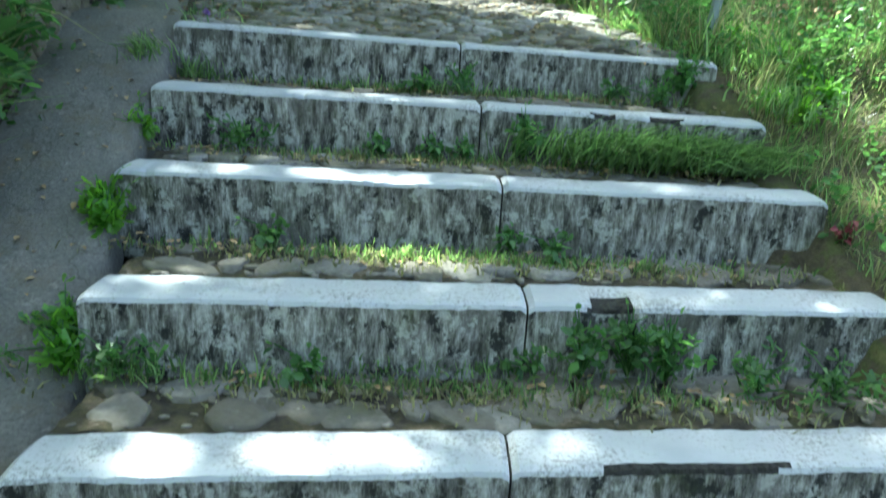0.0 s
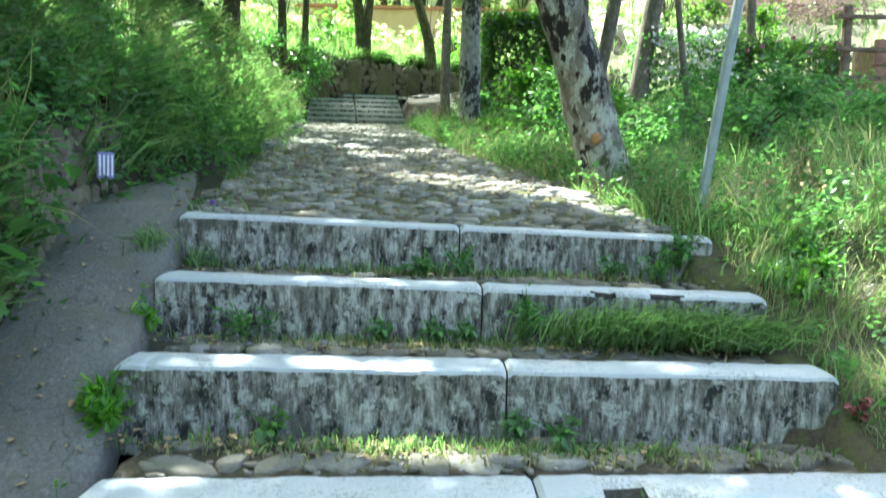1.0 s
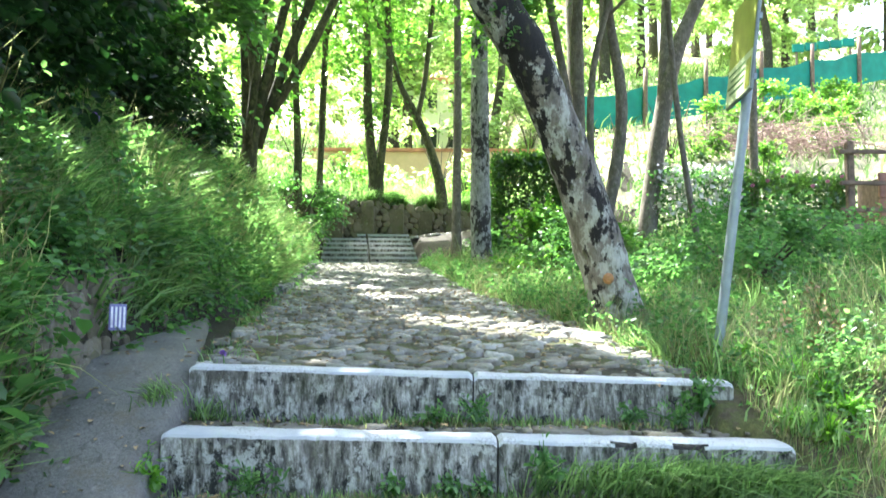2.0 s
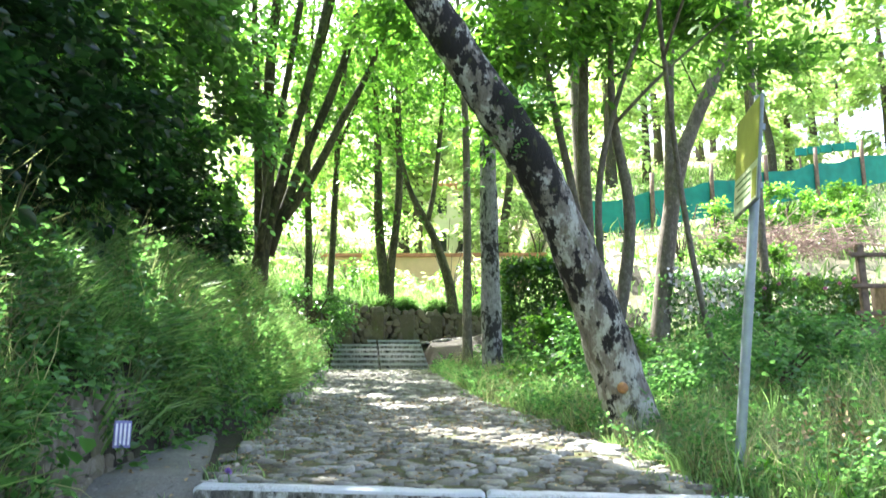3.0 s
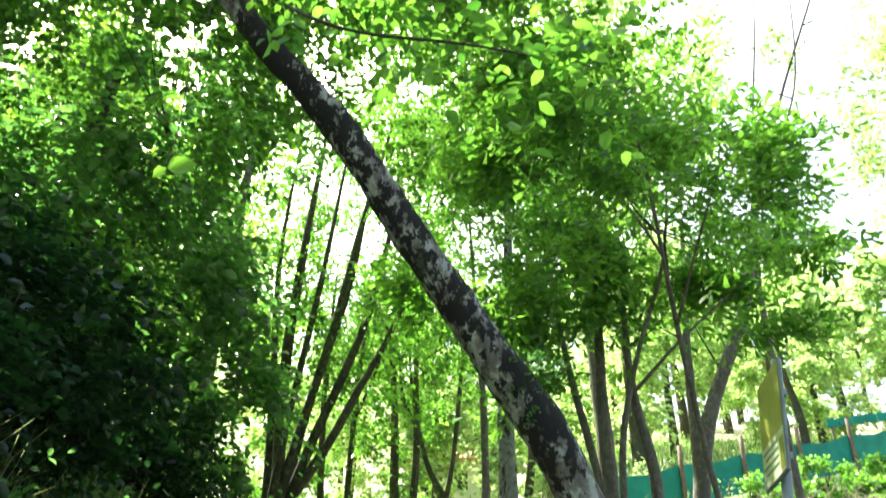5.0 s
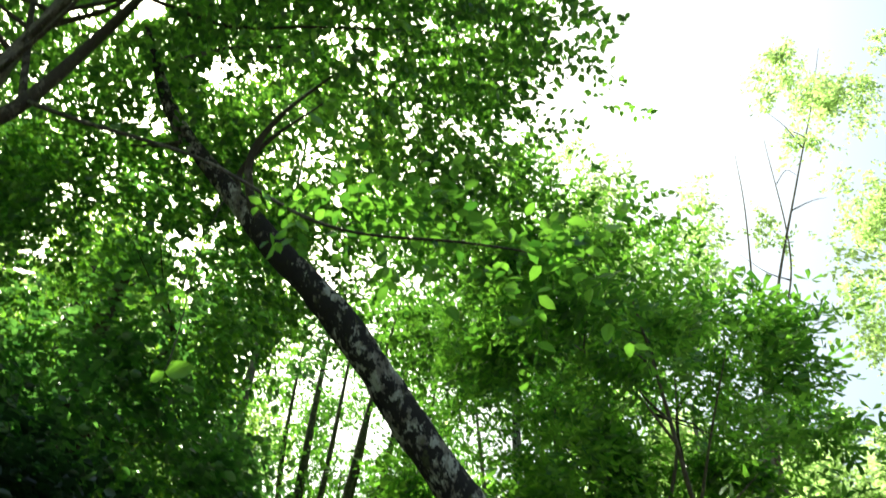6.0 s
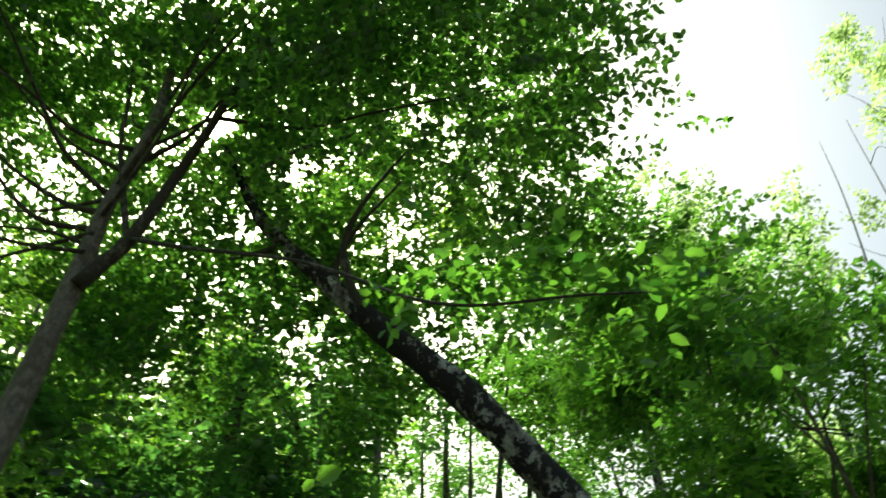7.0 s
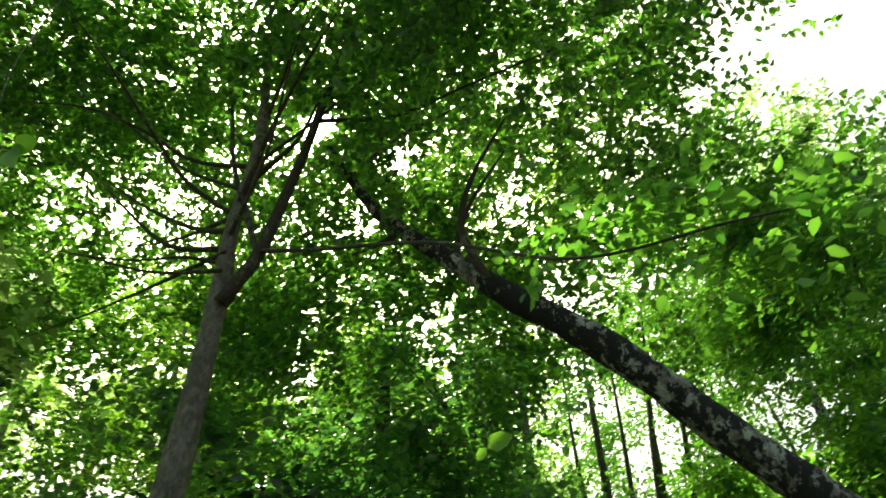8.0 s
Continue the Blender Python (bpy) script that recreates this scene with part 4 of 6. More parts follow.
stem_tree("coppiced_tree", "clump of dark slanting stems growing from one stool on the bank", [[(-3.1, 12, 4.1, 0.136), (-3.02, 12, 4.9, 0.102), (-3.1, 12, 7.0, 0.088), (-3.0, 12, 9.2, 0.068), (-2.8, 12, 12, 0.020)], [(-3.05, 12, 4.3, 0.088), (-2.85, 12, 5.4, 0.075), (-2.4, 12, 7.4, 0.068), (-2.0, 12, 9.7, 0.054), (-1.5, 12, 12.2, 0.014)], [(-3.0, 12.1, 4.3, 0.088), (-2.6, 12.1, 5.6, 0.075), (-1.9, 12.1, 7.6, 0.061), (-1.5, 12.1, 9.7, 0.041), (-1.2, 12, 12, 0.014)], [(-3.1, 11.9, 4.3, 0.068), (-2.9, 11.8, 6.0, 0.054), (-2.6, 11.8, 8.4, 0.048), (-2.3, 11.8, 11.5, 0.014)], [(-2.9, 12.1, 4.7, 0.082), (-2.4, 12.1, 5.5, 0.075), (-2.0, 12.2, 6.4, 0.061), (-1.3, 12.2, 8.0, 0.041), (-0.8, 12.2, 10.5, 0.014)], [(-3.0, 12.2, 4.3, 0.07), (-2.75, 12.3, 6.2, 0.06), (-2.2, 12.3, 8.6, 0.045), (-1.9, 12.3, 11.5, 0.015)], [(-3.15, 12.1, 4.3, 0.07), (-3.3, 12.2, 6.4, 0.06), (-3.5, 12.3, 9.0, 0.045), (-3.4, 12.3, 11.5, 0.015)]],
          BARK_MOSS, [((-2.6, 12.2, 11.4), (2.6, 2.2, 3.8), 280), ((-3.6, 12.0, 7.2), (0.9, 1.2, 1.3), 60), ((-2.4, 13.0, 7.8), (1.7, 0.8, 1.8), 90)], 37, 0.1)
stem_tree("forked_tree", "grey twin-stemmed tree on the slope above the hedge", [[(2.85, 12, 2.7, 0.17), (2.9, 12, 3.4, 0.14), (3.2, 12, 5.3, 0.125), (3.55, 12, 6.3, 0.11), (4.3, 12, 7.9, 0.09), (4.7, 12, 9.4, 0.07), (5.4, 12, 11.0, 0.02)], [(3.1, 12, 4.6, 0.09), (3.15, 12, 5.6, 0.08), (3.25, 12, 7.2, 0.06), (3.5, 12, 9.5, 0.03)]],
          BARK_SMOOTH, [((3.6, 12.0, 8.8), (1.5, 1.4, 1.2), 110)], 38, 0.1)
stem_tree("maple_tree", "young multi-stemmed maple with broad bright leaves", [[(1.55, 9.6, 2.3, 0.1), (1.5, 9.7, 4.0, 0.085), (1.5, 9.8, 5.2, 0.075), (1.58, 9.9, 6.9, 0.05), (1.5, 9.9, 8.6, 0.015)], [(1.6, 9.6, 2.6, 0.06), (1.35, 9.6, 4.4, 0.05), (1.1, 9.6, 5.8, 0.04), (0.9, 9.5, 7.4, 0.012)], [(1.65, 9.5, 2.6, 0.05), (1.6, 9.4, 4.4, 0.04), (1.85, 9.3, 5.6, 0.032), (2.35, 9.2, 7.0, 0.022), (2.6, 9.2, 8.4, 0.01)], [(1.8, 9.35, 5.3, 0.025), (2.4, 9.2, 5.9, 0.018), (3.2, 9.1, 6.6, 0.01)], [(1.75, 9.6, 2.6, 0.08), (2.0, 9.6, 4.2, 0.07), (1.85, 9.6, 5.6, 0.05), (1.9, 9.6, 7.4, 0.015)]],
          BARK_SMOOTH, [((1.3, 8.6, 7.8), (1.8, 1.5, 1.5), 115), ((0.9, 9.4, 10.0), (1.8, 1.4, 1.4), 95), ((2.7, 8.6, 7.2), (1.3, 1.2, 0.9), 75), ((0.2, 8.8, 7.0), (1.1, 1.2, 1.1), 60), ((1.6, 8.8, 5.9), (1.7, 1.0, 0.7), 40)], 39, 0.2, LEAF_LIGHT, "lobed", 10, 0.7, flat=0.9)
stem_tree("maple_tree", "slender maple with boughs of broad leaves over the verge", [[(2.6, 8.4, 2.0, 0.035), (2.3, 8.2, 3.6, 0.03), (2.0, 7.6, 5.2, 0.025), (1.7, 6.7, 6.4, 0.016), (1.4, 5.9, 7.2, 0.006)], [(1.97, 7.5, 5.3, 0.016), (2.1, 6.9, 5.8, 0.012), (2.2, 6.0, 6.2, 0.005)], [(1.86, 7.15, 5.85, 0.016), (1.4, 6.75, 6.35, 0.012), (0.6, 6.3, 6.8, 0.005)]],
          BARK_SMOOTH, [((1.7, 5.9, 6.3), (1.1, 0.9, 0.45), 26), ((0.7, 6.3, 6.8), (0.9, 0.9, 0.4), 18), ((2.4, 6.4, 5.7), (0.8, 0.8, 0.4), 14)], 47, 0.17, LEAF_LIGHT, "lobed", 9, 0.6, flat=0.6)
stem_tree("bank_tree", "dense dark-leaved tree overhanging the bank", [[(-4.8, 7.5, 4.6, 0.16), (-4.7, 7.4, 6, 0.13), (-4.4, 7.3, 8, 0.09), (-4.2, 7.2, 10, 0.03)], [(-4.7, 7.4, 5.2, 0.08), (-4.0, 7.1, 6.4, 0.06), (-3.2, 6.8, 7.2, 0.02)]],
          BARK_DARK, [((-4.2, 7.2, 6.0), (1.6, 1.8, 1.5), 330), ((-4.4, 7.0, 8.2), (1.9, 1.8, 1.5), 260), ((-3.6, 8.6, 8.6), (1.4, 1.4, 1.2), 130), ((-4.6, 5.0, 5.6), (1.0, 1.2, 0.9), 90), ((-3.4, 9.4, 5.4), (0.9, 1.4, 1.0), 160)], 40, 0.12, LEAF_DARK)
stem_tree("bank_tree", "dense dark-leaved tree high on the bank", [[(-6.5, 9.5, 5.9, 0.16), (-6.4, 9.4, 8, 0.13), (-6.2, 9.3, 11, 0.05)]],
          BARK_DARK, [((-6.0, 9.0, 8.6), (2.2, 2.4, 2.8), 300), ((-6.4, 5.8, 8.4), (1.8, 2.0, 2.0), 110)], 41, 0.12, LEAF)

stem_tree("slim_tree", "slender small-leaved tree up the bank behind the beech", [[(-8.0, 7.2, 4.4, 0.1), (-7.9, 7.2, 7.0, 0.08), (-8.1, 7.1, 10, 0.05), (-8.0, 7.1, 12.5, 0.015)], [(-7.9, 7.2, 6.6, 0.05), (-7.3, 7.5, 8.6, 0.035), (-6.9, 7.7, 10.6, 0.012)]],
          BARK_SMOOTH, [((-7.8, 7.3, 10.4), (1.9, 1.9, 2.4), 270), ((-7.0, 7.9, 8.2), (1.3, 1.3, 1.3), 120)], 44, 0.075, LEAF_SUNNY, "oval", 15, 0.5)
stem_tree("slim_tree", "slender small-leaved tree up the bank with sunlit yellow-green leaves", [[(-6.2, 12.0, 4.9, 0.1), (-6.1, 12.0, 8.0, 0.08), (-6.0, 12.0, 11, 0.05), (-6.0, 12.0, 14, 0.015)]],
          BARK_SMOOTH, [((-6.0, 12.0, 12.2), (2.2, 1.8, 2.8), 300), ((-5.2, 11.4, 9.0), (1.2, 1.2, 1.4), 110)], 45, 0.08, LEAF_SUNNY, "oval", 15, 0.5)
stem_tree("slim_tree", "slender small-leaved tree high up the bank in the sun", [[(-10.4, 6.0, 5.2, 0.11), (-10.3, 6.0, 8.0, 0.08), (-10.4, 6.1, 12.0, 0.02)]],
          BARK_SMOOTH, [((-10.3, 6.0, 10.4), (2.0, 2.2, 3.0), 170)], 46, 0.09, LEAF_SUNNY, "oval", 12, 0.5)
stem_tree("slim_tree", "slender small-leaved tree high up the bank behind the others", [[(-9.0, 10.6, 5.2, 0.11), (-8.9, 10.6, 9.0, 0.08), (-9.0, 10.7, 14.0, 0.02)]],
          BARK_SMOOTH, [((-8.9, 10.6, 12.4), (2.2, 2.2, 3.0), 240)], 48, 0.095, LEAF_SUNNY, "oval", 12, 0.5)
stem_tree("slim_tree", "tall small-leaved tree behind the leaning trunk", [[(-3.9, 10.9, 4.6, 0.1), (-3.9, 10.9, 8.0, 0.08), (-3.7, 11.0, 13, 0.05), (-3.6, 11.0, 17, 0.015)]],
          BARK_SMOOTH, [((-3.6, 11.0, 15.4), (2.3, 1.8, 2.0), 260)], 49, 0.095, LEAF_SUNNY, "oval", 13, 0.5)
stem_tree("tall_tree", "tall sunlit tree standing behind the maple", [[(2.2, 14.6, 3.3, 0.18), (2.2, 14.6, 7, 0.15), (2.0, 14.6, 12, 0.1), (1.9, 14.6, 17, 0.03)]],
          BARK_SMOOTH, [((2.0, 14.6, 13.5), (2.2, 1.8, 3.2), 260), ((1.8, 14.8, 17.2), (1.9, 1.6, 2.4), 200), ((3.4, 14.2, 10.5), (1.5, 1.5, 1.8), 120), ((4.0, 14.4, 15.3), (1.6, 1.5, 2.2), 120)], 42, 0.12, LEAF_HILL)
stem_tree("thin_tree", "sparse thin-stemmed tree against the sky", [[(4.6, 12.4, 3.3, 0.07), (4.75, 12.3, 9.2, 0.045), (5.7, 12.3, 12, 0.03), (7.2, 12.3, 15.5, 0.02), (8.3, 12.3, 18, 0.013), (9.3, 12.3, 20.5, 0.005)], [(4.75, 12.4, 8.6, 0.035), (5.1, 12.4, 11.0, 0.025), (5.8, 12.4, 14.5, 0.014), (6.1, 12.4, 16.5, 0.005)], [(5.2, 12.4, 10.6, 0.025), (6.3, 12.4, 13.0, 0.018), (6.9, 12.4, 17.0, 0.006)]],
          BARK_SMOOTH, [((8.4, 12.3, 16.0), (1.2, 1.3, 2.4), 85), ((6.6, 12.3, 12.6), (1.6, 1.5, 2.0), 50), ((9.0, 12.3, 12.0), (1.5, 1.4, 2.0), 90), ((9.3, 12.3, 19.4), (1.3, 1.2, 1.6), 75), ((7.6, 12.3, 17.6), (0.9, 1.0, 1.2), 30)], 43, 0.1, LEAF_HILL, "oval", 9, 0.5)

# woods on the hillside, and unseen trees added behind the camera: three trees, copied
HILL_TREES = []
for k in range(3):
    t = tree("hill_tree", "sunlit broadleaf tree on the far hillside and, unseen, behind the camera", (0, 0, 0), "woods on the far hillside")
    limb("trunk", [(0, 0, -0.4, 0.22), (0.05, 0, 2, 0.17), (0.15 - 0.2 * k, 0.1, 4.5, 0.12), (0.1, 0, 7.5, 0.04)], BARK_DARK, t, 0.5, 8)
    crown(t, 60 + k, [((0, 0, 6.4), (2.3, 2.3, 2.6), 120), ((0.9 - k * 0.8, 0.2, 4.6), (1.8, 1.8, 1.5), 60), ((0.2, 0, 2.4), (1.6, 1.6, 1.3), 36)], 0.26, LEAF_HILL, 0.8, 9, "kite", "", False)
    HILL_TREES.append(t)
# spots with negative y are out of view, added to block skylight on the steps
SPOTS = [(-11, 25), (-8, 31), (-9.5, 18), (-2, 33), (-6, 36), (2, 38), (6, 36), (-11, 28), (10, 40), (15, 36), (19, 42), (14, 46), (5, 48), (-1, 50), (24, 38), (22, 30), (30, 44), (-14, 38), (9, 54), (18, 56), (28, 58), (-9, 50), (26, 22), (34, 30), (-9, 13), (-12, 9), (-11, 20), (-9, 2), (-8, -6), (1.4, 27.5), (-2.4, 31.5), (5.5, 29), (12, 30.5), (7.5, 32), (17.5, 32), (13, 35), (-8, -10), (0, -11), (-9.5, -3)]
rnd = random.Random(4)
for k, (x, y) in enumerate(SPOTS):
    m = pose(x, y, float(ground_z(x, y)) - 0.1, rz=rnd.uniform(0, 360)) @ Matrix.Scale(1, 4)
    src = HILL_TREES[k % 3]
    s = rnd.uniform(0.85, 1.35)
    if k < 3:
        src.matrix_basis = m
        src.scale = (s, s, s)
    else:
        c = copy_thing(src, m)
        c.scale = (s, s, s)


# ---- ground cover ----
def ground_full(x, y):
    z = ground_z(x, y)
    return z + np.array([bump_at(p, q) for p, q in zip(x, y)])


def blades(rng, P, lean, length, width=0.006):
    """Bent grass blades at P, leaning along lean."""
    n = len(P)
    D = unit(np.array([0, 0, 1.0]) + lean * 0.4 + rng.normal(0, 0.28, (n, 3)))
    D2 = unit(D + lean * 0.9 + rng.normal(0, 0.25, (n, 3)) - [0, 0, 0.35])
    S = unit(np.cross(D, rng.normal(0, 1, (n, 3))))
    L = length * rng.uniform(0.4, 1.3, (n, 1))
    w = width * rng.uniform(0.6, 1.4, (n, 1))
    M = P + D * L * 0.5
    T = M + D2 * L * 0.5
    V = np.stack([P - S * w, P + S * w, M + S * w * 0.8, M - S * w * 0.8, T], 1).reshape(-1, 3)
    b = np.arange(n)[:, None] * 5
    return V, b + [0, 1, 2, 3], b + [3, 2, 4]


def meadow(name, label, seed, n, where, lean, length, width, material, clump=0.0):
    rng = np.random.default_rng(seed)
    x, y = where(rng, n)
    if clump:
        keep = np.array([noise.noise(Vector((a * 1.7, b * 1.7, seed))) for a, b in zip(x, y)]) + rng.uniform(-0.3, 0.3, len(x)) > clump
        x, y = x[keep], y[keep]
    P = np.stack([x, y, ground_full(x, y) - 0.01], -1)
    f = 2.6 if length > 0.3 else 5.0
    sway = np.array([(noise.noise(Vector((a * f, b * f, seed + 3))), noise.noise(Vector((a * f, b * f, seed + 17))), 0.5 * noise.noise(Vector((a * f, b * f, seed + 31)))) for a, b in zip(x, y)])
    tall = 0.85 + 1.1 * sway[:, 2:] * 2
    V, q, t = blades(rng, P, np.array(lean) + sway * 1.6, length * np.clip(tall, 0.3, 1.6), width)
    tagged(new(name, np_mesh(name, V, [q, t], material)), label, name.replace("_", " "), kind="stuff")


def weeds(name, label, seed, n, where, out, length, count, size, material, shape="oval", lift=0.1):
    rng = np.random.default_rng(seed)
    x, y = where(rng, n)
    keep = np.array([noise.noise(Vector((a * 1.3, b * 1.3, seed))) for a, b in zip(x, y)]) + rng.uniform(-0.35, 0.35, len(x)) > -0.1
    x, y = x[keep], y[keep]
    P = np.stack([x, y, ground_full(x, y) + rng.uniform(0, lift, len(x))], -1)
    V, F = sprays(rng, P, np.array(out) + rng.normal(0, 0.4, (len(P), 3)), length, count, size, 0.6, 0.2, shape, False)
    tagged(new(name, np_mesh(name, V, [F], material)), label, "weeds", kind="stuff")


def off_bare_wall(rng, x, y):
    """Leaves a stretch of the wall's face nearly free of plants."""
    d = bank_foot(y) - x
    keep = ~((y > 3.25) & (y < 4.2) & (d < 0.25) & (rng.uniform(0, 1, len(x)) < 0.6)) & (np.hypot(x + 1.5, y - 3.55) > 0.2)
    return x[keep], y[keep]


def on_bank(rng, n):
    y = rng.uniform(0.4, 16.3, n)
    d = rng.uniform(0.05, 1.0, n) ** 1.3 * lerp(y, [3, 9, 14], [1.25, 1.6, 3.2])
    return off_bare_wall(rng, bank_foot(y) - d, y)


def low_bank(rng, n):
    y = rng.uniform(1.5, 5.6, n)
    return off_bare_wall(rng, bank_foot(y) - 0.12 - rng.uniform(0, 1, n) ** 1.6 * 0.7, y)


def wall_face(rng, n):
    y = rng.uniform(1.2, 6.8, n)
    return off_bare_wall(rng, bank_foot(y) - rng.uniform(0.0, 0.16, n), y)


def bank_edge(rng, n):
    y = rng.uniform(1.2, 14.0, n)
    return off_bare_wall(rng, bank_foot(y) - rng.uniform(-0.06, 0.25, n), y)


def on_verge(rng, n):
    y = rng.uniform(3.4, 14.5, n)
    lo = np.where(y < 3.6, 1.72 - 0.12 * (y - 0.2), path_mid(y) + path_half(y) + 0.03)
    return lo + rng.uniform(0, 1, n) ** 1.4 * 5.5, y


def near_verge(rng, n):
    y = rng.uniform(0.2, 4.4, n)
    return lerp(y, [0.2, 1.68, 3.44, 4.4], [1.5, 1.46, 1.19, 1.2]) + rng.uniform(0, 1, n) ** 1.2 * 2.0, y


def path_edges(rng, n):
    y = rng.uniform(3.6, 14, n)
    side = rng.choice([-1, 1], n)
    return path_mid(y) + side * (path_half(y) + 0.1 - np.abs(rng.normal(0, 0.12, n))), y


def on_hill(rng, n):
    y = rng.uniform(13, 40, n)
    x = rng.uniform(-9, 22, n)
    ok = (y > wall_line_y(x) + 0.5) | (x > 0.9) & (y > 14)
    return x[ok], y[ok]


def on_terrace(rng, n):
    x = rng.uniform(-5, 3, n)
    return x, wall_line_y(x) + 0.35 + rng.uniform(0, 1, n) ** 1.5 * 5


def wall_top(rng, n):
    x = rng.uniform(-3.6, 3.3, n)
    return x, wall_line_y(x) + 0.38 + rng.uniform(0, 0.25, n)


meadow("wall_top_grass", "grass hanging over the low terrace wall", 41, 9000, wall_top, (0.2, -1.0, -0.7), 0.5, 0.009, GRASS)
meadow("grass", "long soft green grass hanging down the bank", 1, 70000, on_bank, (0.75, -0.35, -0.35), 0.33, 0.006, GRASS, -0.15)
meadow("dry_grass", "straw-coloured grass stalks on the bank", 2, 20000, on_bank, (0.6, -0.3, -0.1), 0.42, 0.003, DRYGRASS, -0.05)
weeds("bank_weeds", "green leafy weeds and ivy on the bank", 3, 3600, on_bank, (0.5, -0.4, 0.9), 0.34, 9, 0.045, WEED)
weeds("bank_herbs", "taller broad-leaved herbs and ferns on the bank", 15, 260, on_bank, (0.4, -0.4, 1.2), 0.45, 12, 0.055, WEED, "oval", 0.15)
weeds("wall_weeds", "broad-leaved weeds and ivy over the stone wall", 4, 2200, low_bank, (0.9, -0.3, 0.1), 0.24, 8, 0.046, WEED)
weeds("wall_ivy", "small-leaved ivy creeping over the wall stones", 24, 650, wall_face, (0.5, -0.1, -0.5), 0.2, 9, 0.04, WEED)
weeds("edge_weeds", "low leafy weeds along the wall foot", 14, 420, bank_edge, (0.7, -0.2, 0.5), 0.2, 7, 0.05, WEED)
meadow("grass", "green and yellowing grass beside the steps and path", 5, 70000, on_verge, (0.1, -0.2, 0), 0.2, 0.004, GRASS, -0.35)
meadow("dry_grass", "straw-coloured grass stalks on the verge", 6, 26000, on_verge, (0.2, -0.1, 0), 0.32, 0.0028, DRYGRASS, -0.1)
weeds("verge_weeds", "knee-high green weeds and nettles on the verge", 7, 4200, on_verge, (0, -0.1, 1.0), 0.27, 11, 0.036, WEED)
meadow("grass", "short green grass beside the steps", 16, 12000, near_verge, (0.2, -0.2, 0), 0.13, 0.003, GRASS, -0.25)
meadow("dry_grass", "short straw-coloured grass beside the steps", 17, 15000, near_verge, (0.2, -0.1, 0), 0.15, 0.0022, DRYGRASS, -0.05)
weeds("verge_weeds", "low green weeds beside the steps", 18, 750, near_verge, (0, -0.1, 1.0), 0.16, 9, 0.03, WEED)
meadow("path_grass", "short grass creeping over the path edges", 19, 9000, path_edges, (0, -0.2, 0), 0.1, 0.004, GRASS, -0.1)
meadow("hill_grass", "rough grass on the sunny hillside", 8, 30000, on_hill, (0, -0.3, 0), 0.4, 0.02, GRASS)
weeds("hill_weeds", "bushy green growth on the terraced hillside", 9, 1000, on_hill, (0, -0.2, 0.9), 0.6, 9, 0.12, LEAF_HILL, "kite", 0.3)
meadow("terrace_grass", "short grass on the terrace above the low wall", 10, 16000, on_terrace, (0, -0.3, 0), 0.25, 0.012, GRASS)


def shrub(label, centre, radii, n, size, material, seed, name="shrub", group=""):
    """A bush: leafy twigs round a few stems."""
    z = float(ground_full(np.array([centre[0]]), np.array([centre[1]]))[0])
    t = thing(name, label, "shrub", (centre[0], centre[1], z), group)
    rng = np.random.default_rng(seed)
    stems = []
    for _ in range(7):
        e = rng.uniform(-0.6, 0.6, 2) * radii[:2]
        stems.append([(centre[0], centre[1], z - 0.1, 0.02), (centre[0] + e[0] * 0.4, centre[1] + e[1] * 0.4, z + radii[2] * 0.7, 0.014), (centre[0] + e[0], centre[1] + e[1], z + radii[2] * 1.5, 0.005)])
    joined_limbs("stemwork", stems, BARK_DARK, t)
    crown(t, seed, [((centre[0], centre[1], z + radii[2] * 0.95), radii, n)], size, material, 0.35, 10)


shrub("leafy green shrub on the verge behind the sign", (2.2, 6.2), (0.7, 0.7, 0.28), 120, 0.048, WEED, 101)
shrub("leafy green shrub on the verge", (3.0, 7.4), (0.9, 0.8, 0.3), 150, 0.048, WEED, 102)
shrub("leafy green shrub under the slim trees", (1.2, 9.0), (0.7, 0.7, 0.35), 140, 0.08, LEAF_LIGHT, 103)
shrub("leafy green shrub on the verge", (4.2, 6.0), (0.9, 0.9, 0.3), 140, 0.048, WEED, 105)
shrub("dark bush at the end of the low wall", (-3.0, 15.2), (0.8, 0.8, 0.5), 150, 0.07, LEAF_DARK, 106)
shrub("bright green bush on the terrace", (-2.6, 18.6), (0.9, 0.8, 0.5), 130, 0.08, LEAF_LIGHT, 107)
shrub("bright green bush on the terrace", (0.3, 19.4), (0.8, 0.8, 0.7), 130, 0.08, LEAF_LIGHT, 108)
# bushes in the paled leaf colour, as bright sunlit backing between the trunks
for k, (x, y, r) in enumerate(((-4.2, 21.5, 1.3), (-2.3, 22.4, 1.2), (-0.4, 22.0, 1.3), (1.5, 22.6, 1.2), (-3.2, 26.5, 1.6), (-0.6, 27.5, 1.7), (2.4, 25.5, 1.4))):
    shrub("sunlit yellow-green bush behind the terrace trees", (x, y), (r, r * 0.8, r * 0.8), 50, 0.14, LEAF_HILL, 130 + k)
shrub("sunlit grey-green shrub on the hillside", (8.4, 20.9), (0.7, 0.7, 0.55), 90, 0.1, LEAF_LIGHT, 109)
shrub("sunlit grey-green shrub on the hillside", (10.2, 21.6), (0.7, 0.7, 0.55), 90, 0.1, LEAF_LIGHT, 110)
for k, (x, y, r) in enumerate(((5.8, 18.4, 0.6), (7.0, 19.4, 0.55), (9.2, 20.0, 0.6), (8.2, 18.0, 0.45), (6.0, 15.6, 0.5), (4.8, 14.6, 0.45))):
    shrub("dark green garden shrub on the terraced slope", (x, y), (r, r, r * 0.8), 90, 0.09, LEAF, 160 + k)
